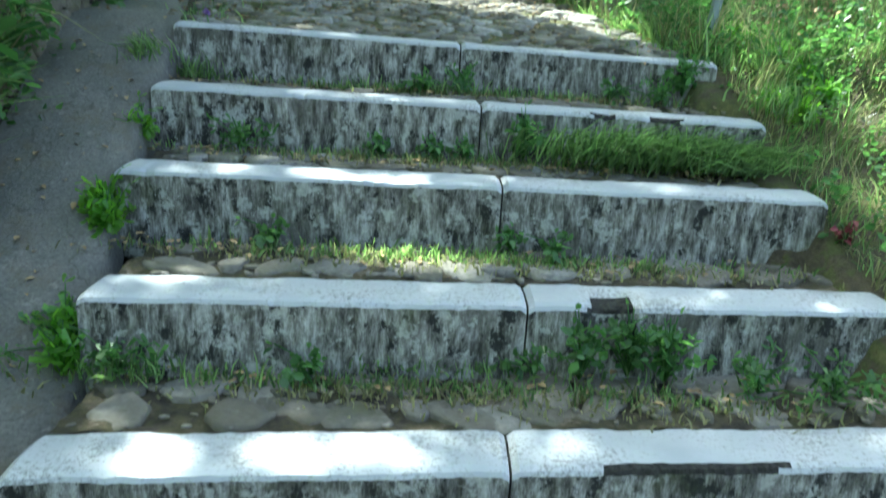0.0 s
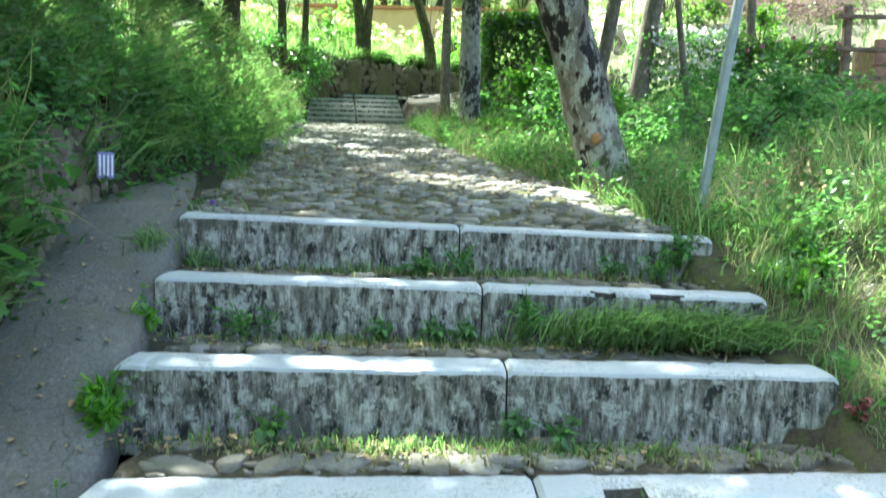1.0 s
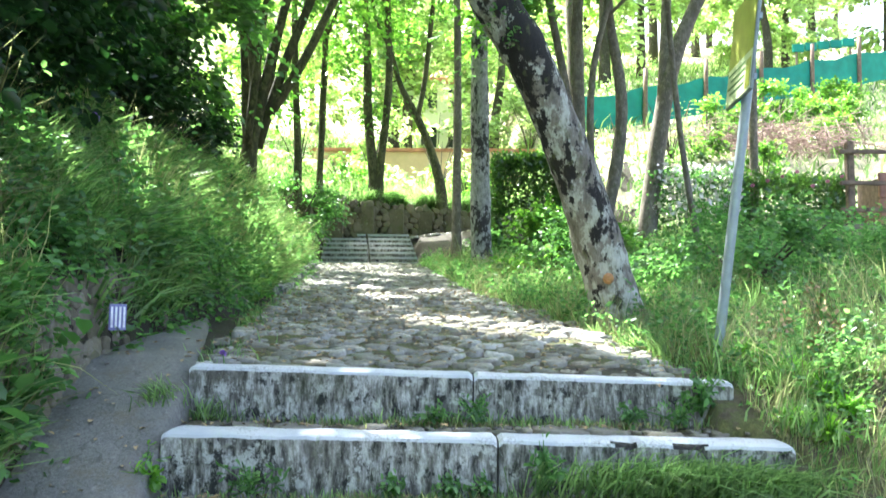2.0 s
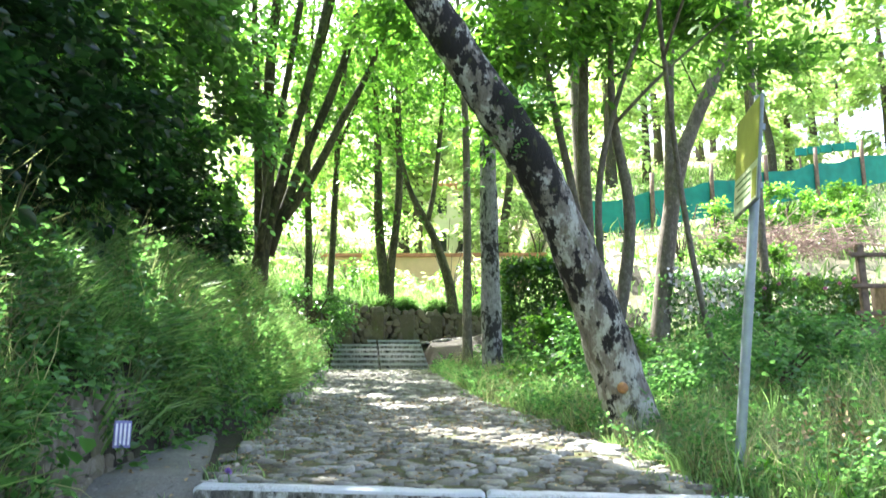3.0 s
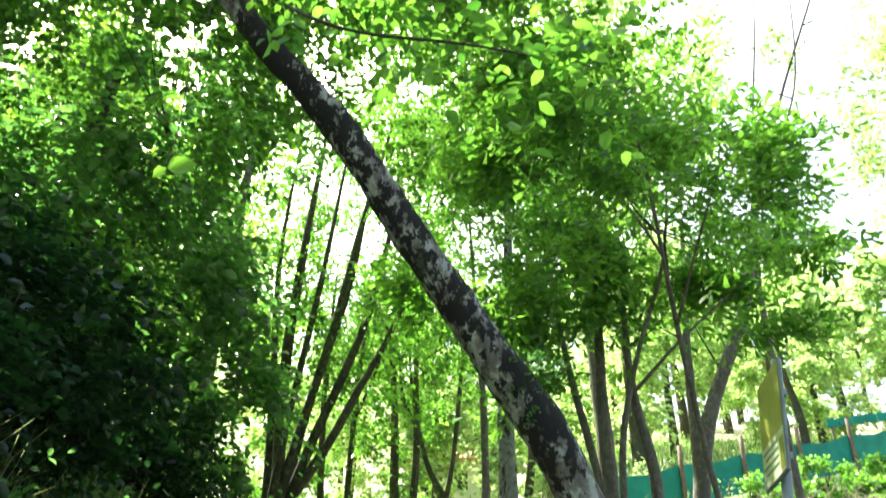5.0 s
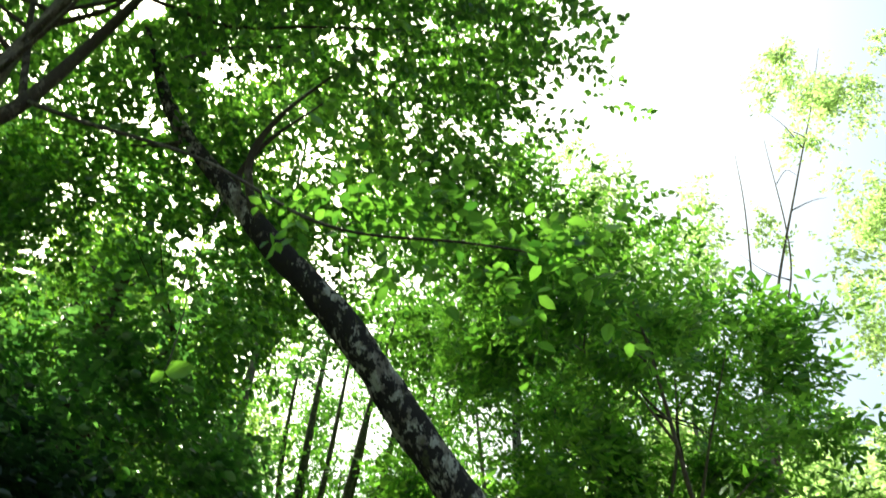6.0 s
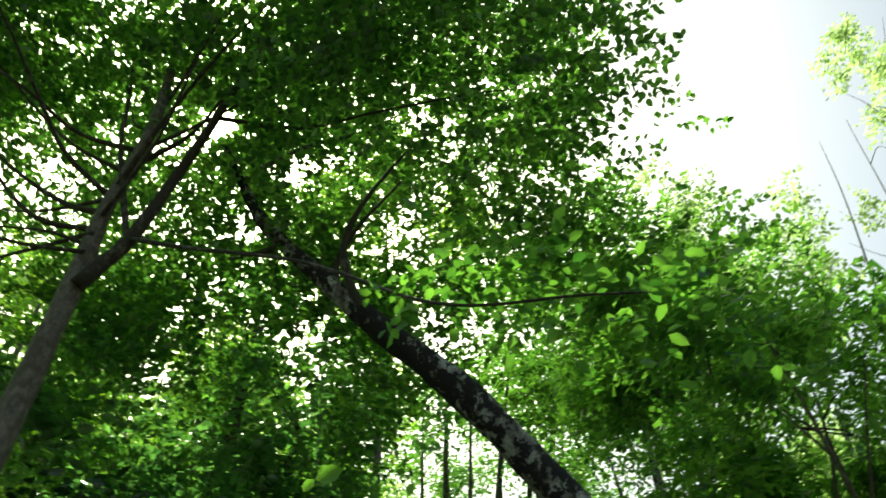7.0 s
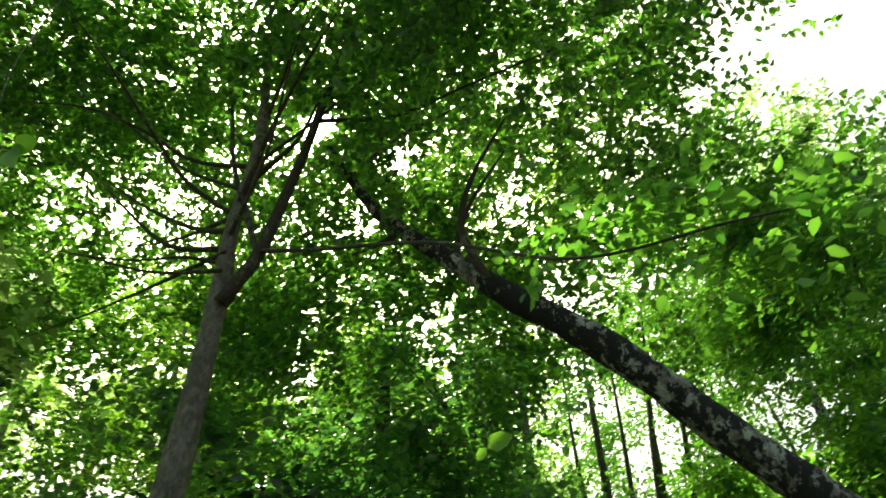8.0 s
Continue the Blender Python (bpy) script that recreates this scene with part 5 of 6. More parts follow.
shrub("green shrub under the net fence", (4.6, 17.0), (1.0, 0.9, 0.8), 160, 0.1, LEAF, 111)
# bushes along the bank top, leaves coloured dark to paint the shadowed hollow
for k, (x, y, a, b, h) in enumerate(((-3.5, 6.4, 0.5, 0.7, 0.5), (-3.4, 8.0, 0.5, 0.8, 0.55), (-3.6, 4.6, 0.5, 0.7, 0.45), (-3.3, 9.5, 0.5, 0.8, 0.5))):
    shrub("bush on the bank's edge with shade-dark leaves", (x, y), (a, b, h), 90, 0.085, LEAF_SHADE, 150 + k)
shrub("bush overhanging the bank with shade-dark leaves", (-3.05, 4.6), (0.95, 1.4, 0.7), 330, 0.085, LEAF_SHADE, 117)
shrub("bush overhanging the bank with shade-dark leaves", (-2.95, 3.1), (0.8, 1.0, 0.65), 240, 0.085, LEAF_SHADE, 118)
shrub("bush overhanging the bank with shade-dark leaves", (-2.75, 2.2), (0.7, 0.8, 0.6), 180, 0.085, LEAF_SHADE, 119)
shrub("undergrowth on the bank with shade-dark leaves", (-3.9, 7.2), (0.9, 1.6, 0.9), 360, 0.075, LEAF_SHADE, 112)
shrub("undergrowth on the bank with shade-dark leaves", (-4.1, 5.0), (0.8, 1.4, 0.9), 340, 0.075, LEAF_SHADE, 113)
shrub("undergrowth on the bank with shade-dark leaves", (-3.9, 10.2), (0.8, 1.4, 0.9), 300, 0.075, LEAF_SHADE, 114)


def hedge(label, x0, x1, y, depth, h, seed, n, flowers=0, material=HEDGE):
    z = float(ground_z((x0 + x1) / 2, y))
    t = thing("hedge", label, "hedge", (x0, y, z))
    rng = np.random.default_rng(seed)
    P = rng.uniform(0, 1, (n, 3))
    face = rng.integers(0, 5, n)
    P[face == 0, 1], P[face == 1, 2], P[face == 2, 0], P[face == 3, 0] = 0, 1, 0, 1
    P = P * [x1 - x0, depth, h] + rng.normal(0, 0.05, (n, 3))
    D = rng.normal(0, 1, (n, 3)) + [0, -0.5, 0.4]
    V, F = leaves(rng, P, D, rng.normal(0, 1, (n, 3)) + [0, 0, 1.0], 0.07, "kite")
    tagged(part_np("foliage", np_mesh("foliage", V, [F], material), t), kind="stuff")
    if flowers:
        P = rng.uniform(0, 1, (flowers, 3)) * [x1 - x0, depth, 0.75] + [0, -0.1, h - 0.62]
        V, F = leaves(rng, P, rng.normal(0, 1, (flowers, 3)), rng.normal(0, 1, (flowers, 3)) + [0, -1, 1], 0.09, "oval")
        tagged(part_np("blossom", np_mesh("blossom", V, [F], PETAL), t, "pale blossom"), kind="stuff")


hedge("dark green clipped box hedge", 0.7, 1.75, 13.0, 0.8, 1.65, 121, 14000)
shrub("broad-leaved green weeds under the box hedge", (1.15, 12.1), (0.75, 0.4, 0.4), 60, 0.08, WEED, 115)
shrub("broad-leaved green weeds behind the leaning tree", (1.5, 7.2), (0.6, 0.6, 0.32), 80, 0.048, WEED, 116)
hedge("hedge covered with pale blossom in the sun", 2.95, 4.25, 11.9, 0.9, 1.05, 122, 5000, 1300, WEED)
hedge("dark green clipped hedge with a few pink flowers", 4.3, 5.9, 12.0, 0.9, 0.95, 123, 9000)


# ---- built things on the hillside ----
def net_fence():
    t = thing("fence", "green shade net stretched between wooden posts on the hillside", "fence", (3.1, 20, 6.2))
    a, b = np.array((3.1, 20.0)), np.array((14.5, 25.8))
    n = 60
    V = []
    for i in range(n + 1):
        x, y = a + (b - a) * i / n
        z0 = lerp(i / n, [0, 1], [6.3, 9.7])
        sag = 0.1 * math.sin(i / n * math.pi * 6) ** 2
        for h in (0.0, 0.35, 0.7, 1.02):
            w = 0.06 * noise.noise(Vector((i * 0.5, h * 2, 4)))
            V.append((x + w, y + w, z0 + h - (sag if h > 1 else 0)))
    F = [(i * 4 + j, (i + 1) * 4 + j, (i + 1) * 4 + j + 1, i * 4 + j + 1) for i in range(n) for j in range(3)]
    net = part_np("net", np_mesh("net", np.array(V) - np.array(t.location), [np.array(F)], NETTING), t, "green woven shade net")
    for k in range(7):
        x, y = a + (b - a) * (k / 6)
        z = lerp(k / 6, [0, 1], [6.3, 9.7])
        limb("post", [(x, y - 0.06, z - 1.0, 0.07), (x, y - 0.06, z + 0.5, 0.065), (x + 0.03, y - 0.06, z + 1.5, 0.06)], WOOD, t, 0.4, 8)


net_fence()


def box_part(name, lo, hi, material, parent, label="", bevel=0.01, m=None):
    bm = bmesh.new()
    o = parent.location
    box(bm, [lo[i] - o[i] for i in range(3)], [hi[i] - o[i] for i in range(3)], bevel, m)
    return part(name, bm, material, parent, label)


def far_house():
    t = thing("house", "pale house with dark windows and a terracotta roof behind the trees", "house", (-3.5, 38, 9.3))
    box_part("wall", (-3.5, 38, 8.8), (1.0, 44, 13.2), PLASTER_WHITE, t)
    bm = bmesh.new()
    vs = [bm.verts.new(p) for p in [(-0.4, -0.5, 3.9), (4.9, -0.5, 3.9), (4.9, 3, 5.3), (-0.4, 3, 5.3), (4.9, 6.5, 3.9), (-0.4, 6.5, 3.9), (-0.4, -0.5, 3.7), (4.9, -0.5, 3.7), (4.9, 6.5, 3.7), (-0.4, 6.5, 3.7)]]
    for f in ((0, 1, 2, 3), (3, 2, 4, 5), (0, 6, 7, 1), (5, 4, 8, 9), (6, 9, 8, 7), (0, 3, 5, 9, 6), (1, 7, 8, 4, 2)):
        bm.faces.new([vs[i] for i in f])
    part("roof", bm, ROOFTILE, t)
    for x in (-2.9, -1.6, -0.3):
        for z in (9.9, 11.8):
            w = box_part("window", (x, 37.96, z), (x + 0.75, 38.02, z + 1.0), GLASS_DARK, t)
            box_part("window_frame", (x - 0.08, 37.94, z - 0.08), (x + 0.83, 37.97, z), PLASTER_WHITE, t)


far_house()


def garden_wall():
    t = thing("garden_wall", "warm ochre plastered garden wall in the sun", "wall", (-4.3, 24, 5.6))
    box_part("body", (-4.3, 24, 5.2), (2.4, 24.3, 6.75), PLASTER, t)
    box_part("coping", (-4.4, 23.94, 6.75), (2.5, 24.36, 6.85), ROOFTILE, t)


garden_wall()


def green_rack():
    z = 10.6
    t = thing("green_rack", "row of green plastic panels above the net fence", "rack", (11.3, 26.5, z))
    for k in range(5):
        box_part("panel", (11.3 + k * 0.42, 26.5, z + 0.15 + 0.05 * k), (11.68 + k * 0.42, 26.6, z + 0.42 + 0.05 * k), NETTING, t)
    for x in (11.4, 13.2):
        box_part("leg", (x, 26.52, z - 0.9), (x + 0.06, 26.58, z + 0.3), WOOD, t)


green_rack()


def rail_fence():
    z = float(ground_z(4.4, 9.0))
    t = thing("rail_fence", "weathered wooden rail fence above a stone terrace", "fence", (4.4, 9, z))
    for k in range(4):
        box_part("post", (4.35 + k * 0.9, 8.95, z - 0.2), (4.43 + k * 0.9, 9.03, z + 1.15), WOOD, t)
    for h in (0.35, 0.65, 1.0):
        box_part("rail", (4.25, 8.915, z + h), (7.3, 8.95, z + h + 0.05), WOOD, t)
    w = thing("planter", "red-brown wooden planter box on the terrace", "planter", (5.2, 9.9, z))
    for k in range(4):
        box_part("plank", (5.2, 9.9, z + 0.35 + k * 0.16), (6.9, 9.95, z + 0.5 + k * 0.16), REDWOOD, w)
    box_part("body", (5.22, 9.96, z - 0.1), (6.88, 10.5, z + 0.92), WOOD, w)
    b = thing("terrace_block", "grey stone terrace wall below the rail fence", "wall", (4.2, 8.6, z))
    for k in range(8):
        for r in range(3):
            x = 4.2 + k * 0.4 + (r % 2) * 0.2
            box_part("stone", (x, 8.62 + 0.02 * ((k * 7 + r) % 3), z - 0.5 + r * 0.24), (x + 0.38, 8.88, z - 0.28 + r * 0.24), WALLSTONE, b, bevel=0.03)


rail_fence()


def brush_pile(x, y):
    z = float(ground_z(x, y))
    t = thing("brushwood_pile", "heap of dry purplish brushwood on the slope", "brushwood", (x, y, z))
    rng = np.random.default_rng(55)
    lines = []
    for _ in range(520):
        c = rng.normal(0, 1, 3) * [1.2, 0.4, 0.2] + [x, y, z + 0.3]
        c[2] = max(c[2], z + 0.02)
        d = unit(rng.normal(0, 1, 3) * [1, 0.6, 0.35]) * rng.uniform(0.3, 0.7)
        lines.append([(*(c - d), 0.008), (*(c + rng.normal(0, 0.06, 3)), 0.007), (*(c + d), 0.003)])
    joined_limbs("twigwork", lines, BRUSH, t, 4)


brush_pile(6.9, 17.2)


# ---- sign on its pole, and the small plaque ----
def sign_post():
    t = thing("sign_post", "leaning galvanised pole carrying a yellow-green information board", "sign", (1.27, 3.95, 1.45))
    limb("pole", [(1.215, 3.95, 1.3, 0.024), (1.308, 3.93, 2.05, 0.024), (1.399, 3.9, 2.8, 0.024), (1.462, 3.89, 3.35, 0.024)], STEEL, t, 0.3, 18, 0)
    lean = Matrix.Translation((1.395 - 1.27, 3.9 - 3.95, 3.03 - 1.45)) @ Matrix.Rotation(radians(6.5), 4, "Y") @ Matrix.Rotation(radians(-3), 4, "Z")
    def plate(name, y0, y1, z0, z1, thick, off, material, label="", bevel=0.0):
        bm = bmesh.new()
        box(bm, (off - thick, y0, z0), (off, y1, z1), bevel, lean)
        return part(name, bm, material, t, label)
    plate("back_sheet", -0.2, 0.2, -0.26, 0.26, 0.014, 0.0, BOARD_BACK, "grey metal backing", 0.003)
    plate("picture", -0.19, 0.19, -0.06, 0.25, 0.003, -0.0145, BOARD_YELLOW, "yellow-green printed picture field")
    plate("text_field", -0.19, 0.19, -0.25, -0.062, 0.003, -0.0145, BOARD_PALE, "pale green text field")
    plate("emblem", -0.185, -0.12, -0.24, -0.1, 0.002, -0.018, BOARD_YELLOW)
    for k in range(4):
        plate("text_bar", -0.09, 0.17 - 0.04 * (k % 2), -0.1 - k * 0.034, -0.09 - k * 0.034, 0.0015, -0.018, BOARD_GREEN)
    for z in (-0.15, 0.15):
        plate("clamp", -0.06, 0.09, z - 0.015, z + 0.015, 0.05, 0.052, STEEL)


sign_post()


def plaque():
    t = thing("plaque", "small violet plaque with pale stripes on the stone wall", "plaque", (-1.49, 3.65, 1.712))
    bm = bmesh.new()
    box(bm, (-0.04, -0.004, -0.058), (0.04, 0.004, 0.058), 0.002, Matrix.Rotation(radians(50), 4, "Z"))
    part("plate", bm, PLAQUE_BLUE, t)
    for k in range(4):
        bm = bmesh.new()
        box(bm, (-0.034 + k * 0.019, -0.007, -0.046), (-0.025 + k * 0.019, -0.0045, 0.046), 0, Matrix.Rotation(radians(50), 4, "Z"))
        part("stripe", bm, PLAQUE_WHITE, t)


plaque()


# ---- small plants by the steps ----
def weed_plant(seed, height, spread, n, size, at, label, shape="oval", material=WEED):
    t = thing("weed_plant", label, "weed", at, "weeds growing by the steps")
    rng = np.random.default_rng(seed)
    stems, sets = [], []
    for _ in range(n):
        e = np.array([*(rng.normal(0, 1, 2) * spread), height * rng.uniform(0.5, 1.1)])
        stems.append([(at[0], at[1], at[2], 0.003), (at[0] + e[0] * 0.35, at[1] + e[1] * 0.35, at[2] + e[2] * 0.6, 0.0025), (at[0] + e[0], at[1] + e[1], at[2] + e[2], 0.0015)])
        k = rng.uniform(0.25, 1, (7, 1))
        P = np.array(at) + e * k + rng.normal(0, 0.008, (7, 3))
        sets.append(leaves(rng, P, rng.normal(0, 1, (7, 3)) + [0, 0, 0.1], rng.normal(0, 0.5, (7, 3)) + [0, -0.3, 1], size, shape))
    joined_limbs("stemwork", stems, WEED, t, 4)
    V, F = merge(sets)
    tagged(part_np("leaves", np_mesh("leaves", V - np.array(at), [F], material), t), kind="stuff")
    return t


# this weed's leaves take the brighter green, as if the sun were on them
w1 = weed_plant(1, 0.14, 0.03, 9, 0.065, (-1.08, 2.96, 1.1), "bright green leafy weed beside a step", "lobed", LEAF_BRIGHT)
w2 = weed_plant(2, 0.11, 0.07, 10, 0.045, (-0.72, 2.97, 1.09), "low green weed at the foot of a step", "lobed")
w3 = weed_plant(3, 0.2, 0.05, 14, 0.035, (0.56, 2.09, 0.66), "feathery green herb growing from a broken kerb")
w4 = weed_plant(4, 0.07, 0.06, 8, 0.03, (-0.2, 2.98, 1.09), "tiny green herb at the foot of a step")
for src, spots in ((w1, [(-1.06, 2.56, 0.92), (-1.03, 2.49, 0.88), (-0.98, 2.08, 0.68), (-0.95, 1.98, 0.64), (1.32, 3.75, 1.52), (-1.02, 2.52, 0.88)]),
                   (w2, [(-0.98, 2.06, 0.66), (-0.8, 1.95, 0.66), (0.9, 2.02, 0.66), (1.1, 2.0, 0.66), (0.08, 3.38, 1.3), (0.9, 3.37, 1.3)]),
                   (w3, [(0.66, 2.07, 0.66), (0.42, 2.05, 0.66), (0.32, 2.98, 1.1)]),
                   (w4, [(0.26, 2.55, 0.87), (-0.5, 2.53, 0.87), (0.0, 2.98, 1.09), (0.12, 3.0, 1.09), (-0.05, 3.38, 1.3), (0.7, 3.38, 1.3), (0.4, 2.53, 0.87), (-0.3, 2.0, 0.66), (0.3, 2.06, 0.66)])):
    for p in spots:
        copy_thing(src, pose(*p, rz=rnd.uniform(0, 360)))


copy_thing(w3, pose(1.0, 3.4, 1.33, rz=70))
for p in ((1.33, 3.28, 1.28), (1.42, 3.2, 1.25), (1.52, 3.42, 1.38), (1.55, 3.3, 1.33), (1.45, 3.58, 1.46)):
    copy_thing(w1, pose(*p, rz=rnd.uniform(0, 360)))
for p in ((1.62, 3.75, 1.55), (1.55, 4.0, 1.62), (1.75, 3.95, 1.62), (1.9, 4.3, 1.7)):
    weed_plant(int(p[0] * 100), 0.2, 0.06, 5, 0.03, p, "dry weed with red-brown leaves on the verge", "oval", LITTER)
big = weed_plant(9, 0.3, 0.13, 9, 0.095, (-1.56, 2.5, 1.15), "large-leaved bright green weed leaning out from the wall")
for p in ((-1.58, 2.15, 0.95), (-1.55, 2.85, 1.25), (-1.62, 2.95, 1.4), (-1.62, 1.75, 0.8), (-1.66, 2.65, 1.4), (-1.7, 3.0, 1.6)):
    copy_thing(big, pose(*p, rz=rnd.uniform(0, 360)))


weed_plant(12, 0.1, 0.035, 5, 0.03, (1.34, 2.55, 0.95), "small weed with dark red leaves at the end of a step", "oval", REDLEAF)


def tuft(at, n, length, spread, lean, label, seed, material=GRASS):
    rng = np.random.default_rng(seed)
    P = rng.normal(0, 1, (n, 3)) * spread
    V, q, t = blades(rng, P, np.array(lean), length, 0.0035)
    tagged(moved(new("grass_tuft", np_mesh("grass_tuft", V, [q, t], material)), at), label, "grass tuft", kind="stuff")


tuft((0.78, 2.98, 1.12), 1500, 0.17, (0.2, 0.04, 0.02), (0.45, -0.9, -0.3), "dense tuft of fine drooping grass on a tread", 1)
tuft((1.08, 2.95, 1.11), 800, 0.15, (0.1, 0.04, 0.01), (0.6, -0.8, -0.3), "dense tuft of fine drooping grass on a tread", 2)
tuft((-1.17, 3.36, 1.36), 300, 0.11, (0.04, 0.05, 0.01), (-0.4, -0.5, 0), "dark grass tuft at the end of the top step", 3)
tuft((-1.0, 3.4, 1.3), 70, 0.11, (0.06, 0.02, 0.01), (0.1, -0.3, 0), "thin dry grass at the foot of the top step", 4)
tuft((-0.7, 1.94, 0.66), 130, 0.08, (0.15, 0.03, 0.01), (0.1, -0.4, 0), "short grass on a tread", 5)
tuft((1.32, 3.35, 1.32), 260, 0.12, (0.06, 0.2, 0.02), (0.2, -0.3, 0), "grass at the ends of the steps", 6)
tuft((0.2, 2.5, 0.86), 240, 0.045, (0.5, 0.03, 0.005), (0, -0.2, 0), "short moss-like grass along a tread", 7)
tuft((0.0, 2.06, 0.66), 240, 0.045, (0.5, 0.02, 0.005), (0, -0.2, 0), "short moss-like grass along a tread", 8)
tuft((0.0, 3.37, 1.29), 300, 0.06, (0.5, 0.02, 0.005), (0, -0.2, 0), "short moss-like grass along a tread", 9)


for k, (y, z, x0, x1, xj) in enumerate(STEPS[:4]):
    tuft((0.15, y + 0.36, z - 0.005), 900, 0.035, (0.55, 0.05, 0.004), (0, -0.1, -0.2), "yellow-green moss and dry grass bedding a tread", 20 + k, DRYGRASS)
    tuft((0.1, y + 0.4, z - 0.005), 700, 0.04, (0.55, 0.03, 0.004), (0, -0.1, 0), "short moss-like grass along a tread", 30 + k)


def litter():
    rng = np.random.default_rng(77)
    n = 2300
    y = rng.uniform(1.9, 8.0, n)
    x = rng.uniform(-1.1, 1.1, n) + np.where(y > 3.6, path_mid(y), 0)
    tops = np.select([y < 2.13, y < 2.6, y < 3.045, y < 3.44], [0.655, 0.863, 1.083, 1.295], stone_z(x, y) + 0.004)
    P = np.stack([x, y, tops + 0.006], -1)
    ok = (y > 3.7) | (((y - 1.68) % 0.447) > 0.24)
    P = P[ok]
    yr = rng.uniform(1.2, 4.2, 110)
    P = np.vstack([P, np.stack([rng.uniform(-1.5, -1.1, 110), yr, lerp(yr, RAMP_Y, RAMP_Z) + 0.022], -1)])
    D = rng.normal(0, 1, P.shape) * [1, 1, 0.1]
    V, F = leaves(rng, P, D, rng.normal(0, 0.15, P.shape) + [0, 0, 1], 0.03)
    tagged(new("fallen_leaves", np_mesh("fallen_leaves", V, [F], LITTER)), "brown dead leaves scattered on treads and path", "fallen leaves", kind="stuff")


litter()


def flower(at, r, material, label, h=0.25):
    t = thing("thistle", label, "flower", at)
    limb("stem", [(at[0], at[1], at[2] - h, 0.003), (at[0] + 0.01, at[1], at[2] - h / 2, 0.003), (at[0], at[1], at[2], 0.003)], WEED, t, 0.1, 5, 0)
    rng = np.random.default_rng(3)
    P = np.zeros((40, 3))
    V, F = leaves(rng, P, rng.normal(0, 0.6, (40, 3)) + [0, 0, 1], rng.normal(0, 1, (40, 3)), r * 1.6)
    part_np("bloom", np_mesh("bloom", V, [F], material), t)


for x, y, h in ((-2.25, 5.0, 0.35), (-1.02, 3.66, 0.09)):
    flower((x, y, float(ground_full(np.array([x]), np.array([y]))[0]) + h), 0.02 if h > 0.2 else 0.011, VIOLET, "violet thistle bloom on a thin stem", h + 0.05)
for k in range(7):
    x = 4.4 + 0.22 * k
    flower((x, 11.9, float(ground_z(5, 12)) + 0.8 + 0.07 * ((k * 5) % 4)), 0.022, PINK, "pink flower on the clipped hedge", 0.4)

# ---- retaining wall, far wall and far steps ----
random.seed(12)
wl = tagged(new("wall_left"), "low overgrown rubble retaining wall at the foot of the bank", "wall", kind="structure")
for r in range(6):
    y = 0.9
    while y < 6.6:
        s = random.uniform(0.07, 0.15)
        z = float(path_z(y)) - 0.08 + r * 0.075 + random.uniform(-0.02, 0.02)
        if z - float(path_z(y)) < np.interp(y, [1.0, 2.0, 5.5, 6.6], [0.4, 0.4, 0.36, 0.1]):
            m = Matrix.Translation((float(bank_foot(y)) + 0.0 - r * 0.016 + random.uniform(-0.015, 0.012), y, z + 0.05)) @ Matrix.Rotation(radians(84), 4, "Y") @ Matrix.Rotation(random.uniform(0, 6), 4, "Z") @ Matrix.Diagonal((s * 1.1, s * 0.9, s * 0.5, 1))
            put_stone(WALL_MESH, m, wl)
        y += s * 0.85
wf = tagged(new("wall_far"), "low mossy stone wall holding the terrace above the far steps", "wall", kind="structure")
bm = bmesh.new()
for k in range(12):
    x = -3.5 + k * 0.6
    box(bm, (x, wall_line_y(x + 0.3) + 0.03, 3.0), (x + 0.62, wall_line_y(x + 0.3) + 0.42, 4.06), 0.02)
part("core", bm, MOSSWALL, wf)
for r in range(6):
    x = -3.5
    while x < 3.4:
        s = random.uniform(0.13, 0.24)
        m = Matrix.Translation((x, wall_line_y(x) - 0.0 + random.uniform(-0.02, 0.02), 3.48 + r * 0.125)) @ Matrix.Rotation(radians(30), 4, "Z") @ Matrix.Rotation(radians(86), 4, "X") @ Matrix.Rotation(random.uniform(0, 6), 4, "Z") @ Matrix.Diagonal((s, s, s * 0.7, 1))
        put_stone(MOSS_MESH, m, wf)
        x += s * 0.9
for k in range(7):
    y, z = 14.35 + 0.4 * k, 2.72 + 0.125 * k
    st = thing("stone_step", "shallow grey stone step at the far end of the path", "step", (float(path_mid(y)), y, z), "flight of far steps")
    for a, b in ((-0.88, -0.02), (0.02, 0.88)):
        bm = bmesh.new()
        box(bm, (a, 0, -0.2), (b, 0.3, 0.0), 0.012)
        slab = part("slab", bm, CONCRETE, st)
        bm = bmesh.new()
        box(bm, (a, -0.012, -0.035), (b, 0.06, 0.004), 0.006)
        part("painted_edge", bm, PAINT, slab, "worn pale painted edge")
    bm = bmesh.new()
    box(bm, (-0.86, 0.29, -0.2), (0.86, 0.42, -0.015), 0.005)
    part("tread", bm, SOIL, st)

edge = thing("path_edging", "row of low grey edging stones along the path under the bank", "edging", (0, 0, 0))
for k in range(16):
    y = 7.6 + k * 0.42
    x = float(path_mid(y) - path_half(y)) - 0.06
    bm = bmesh.new()
    box(bm, (-0.06, -0.19, -0.15), (0.06, 0.19, 0.06), 0.02, Matrix.Translation((x, y, float(path_z(y)))) @ Euler((0.11, 0.05 * math.sin(k * 3.0), 0.12 + 0.05 * math.sin(k * 5.0))).to_matrix().to_4x4())
    part("stone", bm, CONCRETE, edge)

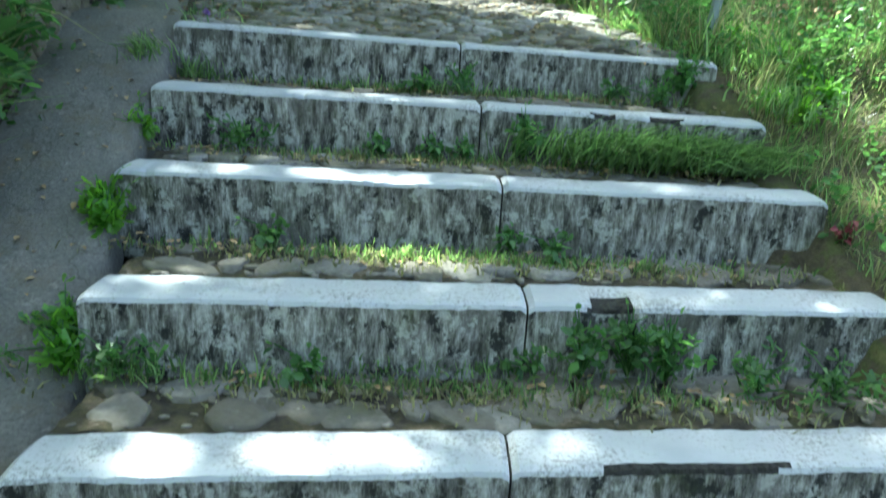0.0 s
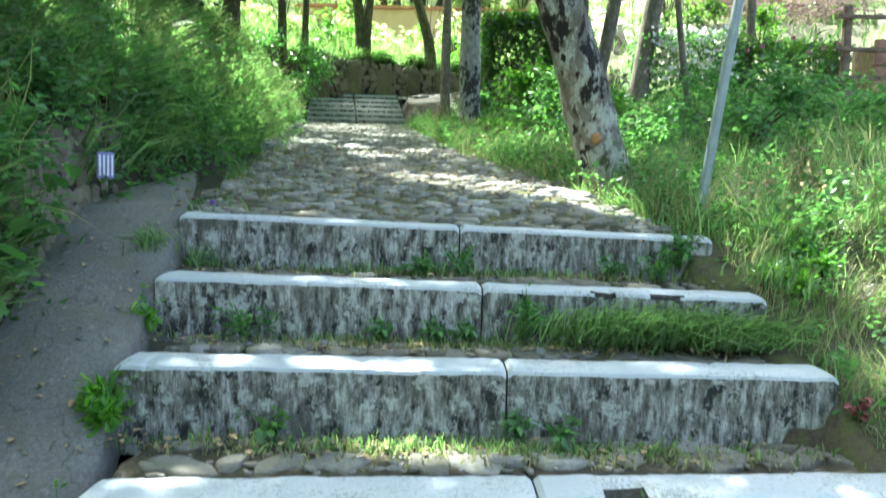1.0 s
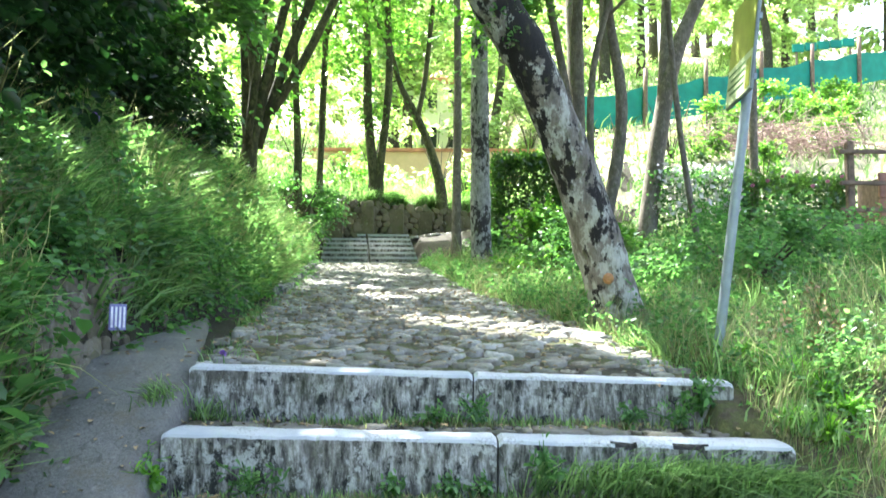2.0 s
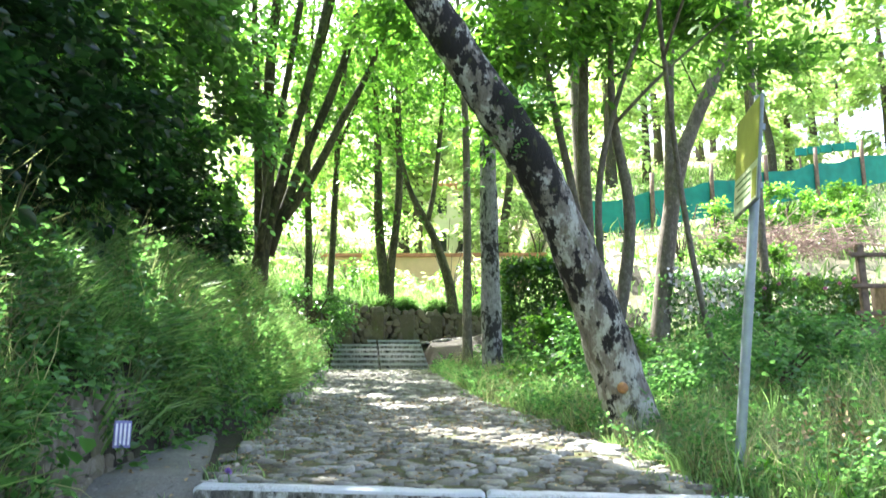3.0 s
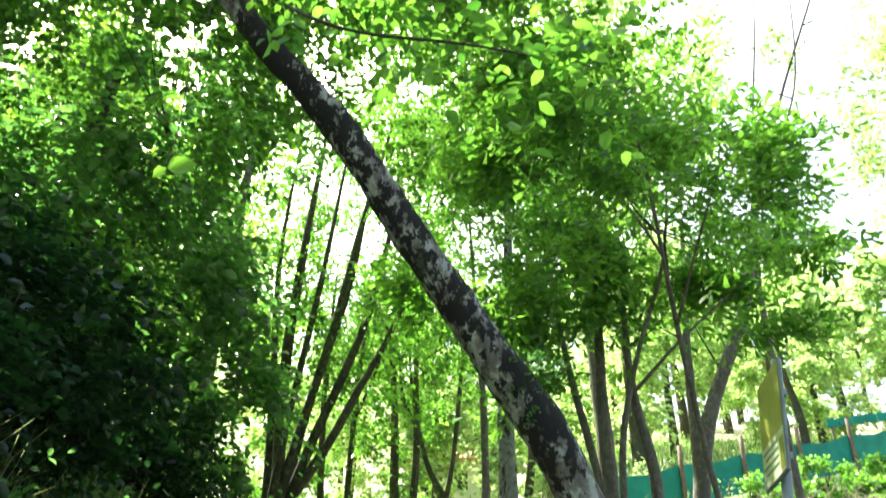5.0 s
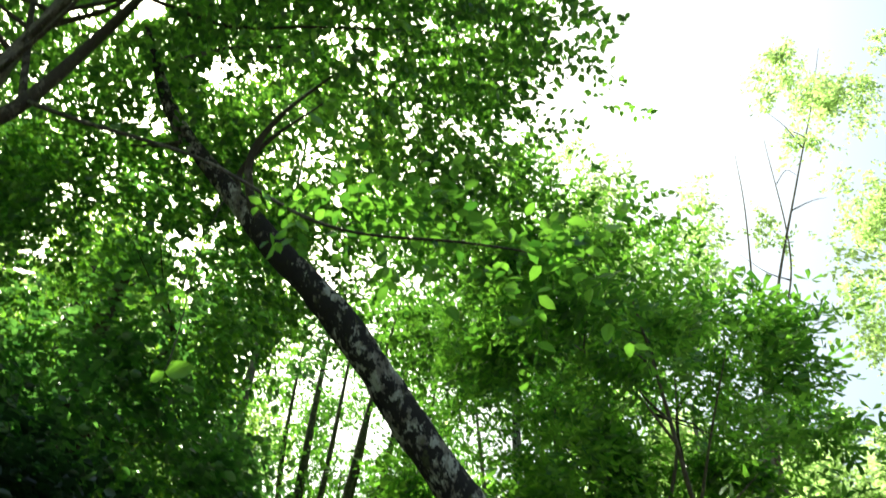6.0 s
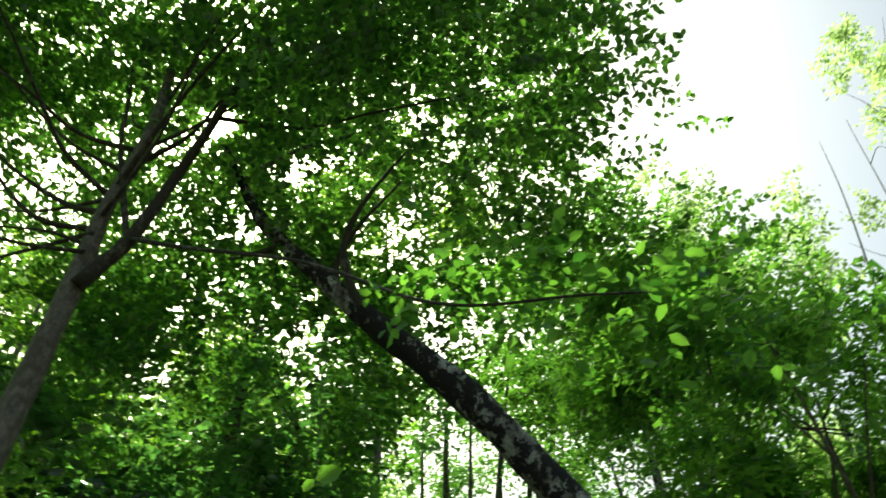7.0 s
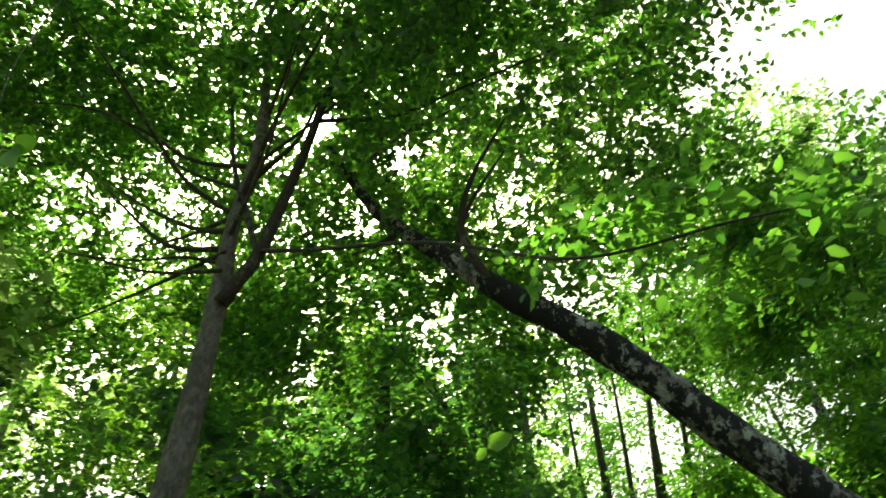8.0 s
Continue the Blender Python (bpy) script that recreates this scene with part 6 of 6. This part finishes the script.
# ---- cobbles, last ----
random.seed(21)
path = tagged(new("path"), "cobbled footpath of flat grey stones with moss in the joints", "path", kind="structure")
gx, gy = np.linspace(-1.08, 1.08, 46), np.linspace(3.66, 14.3, 190)
V = [(path_mid(b) + a * path_half(b), b, stone_z(path_mid(b) + a * path_half(b), b) - 0.022 - 0.05 * max(0, abs(a) - 1.0) / 0.08 + 0.011 * noise.noise(Vector((a * 9, b * 9, 1))) + 0.006 * noise.noise(Vector((a * 33, b * 33, 1)))) for a in gx for b in gy]
F = [(i * 190 + j, (i + 1) * 190 + j, (i + 1) * 190 + j + 1, i * 190 + j + 1) for i in range(45) for j in range(189)]
part_np("bed", np_mesh("bed", np.array(V), [np.array(F)], SOIL, True), path, "earth and moss between the stones")
rest = []
count = 0
row = 0
y = 3.74
while y < 14.3:
    x = float(path_mid(y) - path_half(y)) + (row % 2) * 0.06
    while x < path_mid(y) + path_half(y) + 0.02:
        s = random.uniform(0.075, 0.165)
        px, py = x + random.uniform(-0.03, 0.03), y + random.uniform(-0.03, 0.03)
        m = Matrix.Translation((px, py, float(stone_z(px, py)) - 0.014 + random.uniform(-0.012, 0.01))) @ Euler((random.uniform(-0.12, 0.12) + 0.11, random.uniform(-0.12, 0.12), random.uniform(0, 6.28))).to_matrix().to_4x4() @ Matrix.Diagonal((s, s, 0.08, 1))
        if random.random() > 0.06:
            if count < 300:
                put_stone(STONE_MESH, m, path)
                count += 1
            else:
                V, q, c = STONES[random.randrange(len(STONES))]
                M = np.array(m)
                rest.append((V @ M[:3, :3].T + M[:3, 3], q, c))
        x += 0.124
    y += 0.108
    row += 1
for k in range(170):
    px = random.uniform(-2.3, 2.6)
    py = wall_line_y(px) - random.uniform(0.12, 0.95)
    if py > 16.7:
        s = random.uniform(0.12, 0.22)
        M = np.array(Matrix.Translation((px, py, float(ground_z(px, py)) + 0.005)) @ Matrix.Rotation(random.uniform(0, 6), 4, "Z") @ Matrix.Diagonal((s, s, 0.08, 1)))
        V, q, c = STONES[random.randrange(len(STONES))]
        rest.append((V @ M[:3, :3].T + M[:3, 3], q, c))
n, Vs, Qs, Cs = 0, [], [], []
for V, q, c in rest:
    Vs.append(V), Qs.append(q + n), Cs.append(c + n)
    n += len(V)
tagged(part_np("far_stones", np_mesh("far_stones", np.vstack(Vs), [np.vstack(Qs), np.vstack(Cs)], COBBLE), path), kind="stuff")
for k, (y, z, x0, x1, xj) in enumerate(STEPS[:4] + LOWER[:2]):
    skew = SKEW[k if k < 4 else 5]
    depth = (STEPS[k + 1][0] if k < 4 else y + 0.45) - y - 0.2
    parent = tagged(new("tread_stones"), "flat stones bedded in a step's tread", "paving", kind="structure")
    x = x0 + 0.12
    while x < x1 - 0.08:
        s = random.uniform(0.1, 0.24)
        for py in (y + 0.2 + depth * 0.3 + skew * x, y + 0.2 + depth * 0.8 + skew * x):
            if random.random() < 0.96:
                s2 = s * random.uniform(0.7, 1.1)
                m = Matrix.Translation((x + random.uniform(-0.03, 0.03), py + random.uniform(-0.02, 0.02), z - 0.004 + random.uniform(-0.01, 0.008))) @ Euler((random.uniform(-0.1, 0.1), random.uniform(-0.1, 0.1), random.uniform(0, 6.28))).to_matrix().to_4x4() @ Matrix.Diagonal((s2 * 1.2, s2 * 0.8, 0.06, 1))
                put_stone(TREAD_MESH, m, parent)
        x += s * 0.78
    rng = np.random.default_rng(300 + k)
    sets = []
    for _ in range(110):
        V, q, c = STONES[rng.integers(len(STONES))]
        r = rng.uniform(0.012, 0.04)
        a = rng.uniform(0, 6.28)
        turn = np.array([[math.cos(a), -math.sin(a), 0], [math.sin(a), math.cos(a), 0], [0, 0, 1]])
        px = rng.uniform(x0 + 0.04, x1 - 0.04)
        sets.append(((V * [r * 1.3, r * 0.8, r * 0.45]) @ turn.T + [px, y + 0.205 + skew * px + rng.uniform(0, depth - 0.02), z - 0.002], q, c))
    n, Vs, Qs, Cs = 0, [], [], []
    for V, q, c in sets:
        Vs.append(V), Qs.append(q + n), Cs.append(c + n)
        n += len(V)
    tagged(part_np("gravel", np_mesh("gravel", np.vstack(Vs), [np.vstack(Qs), np.vstack(Cs)], TREADSTONE), parent), kind="stuff")
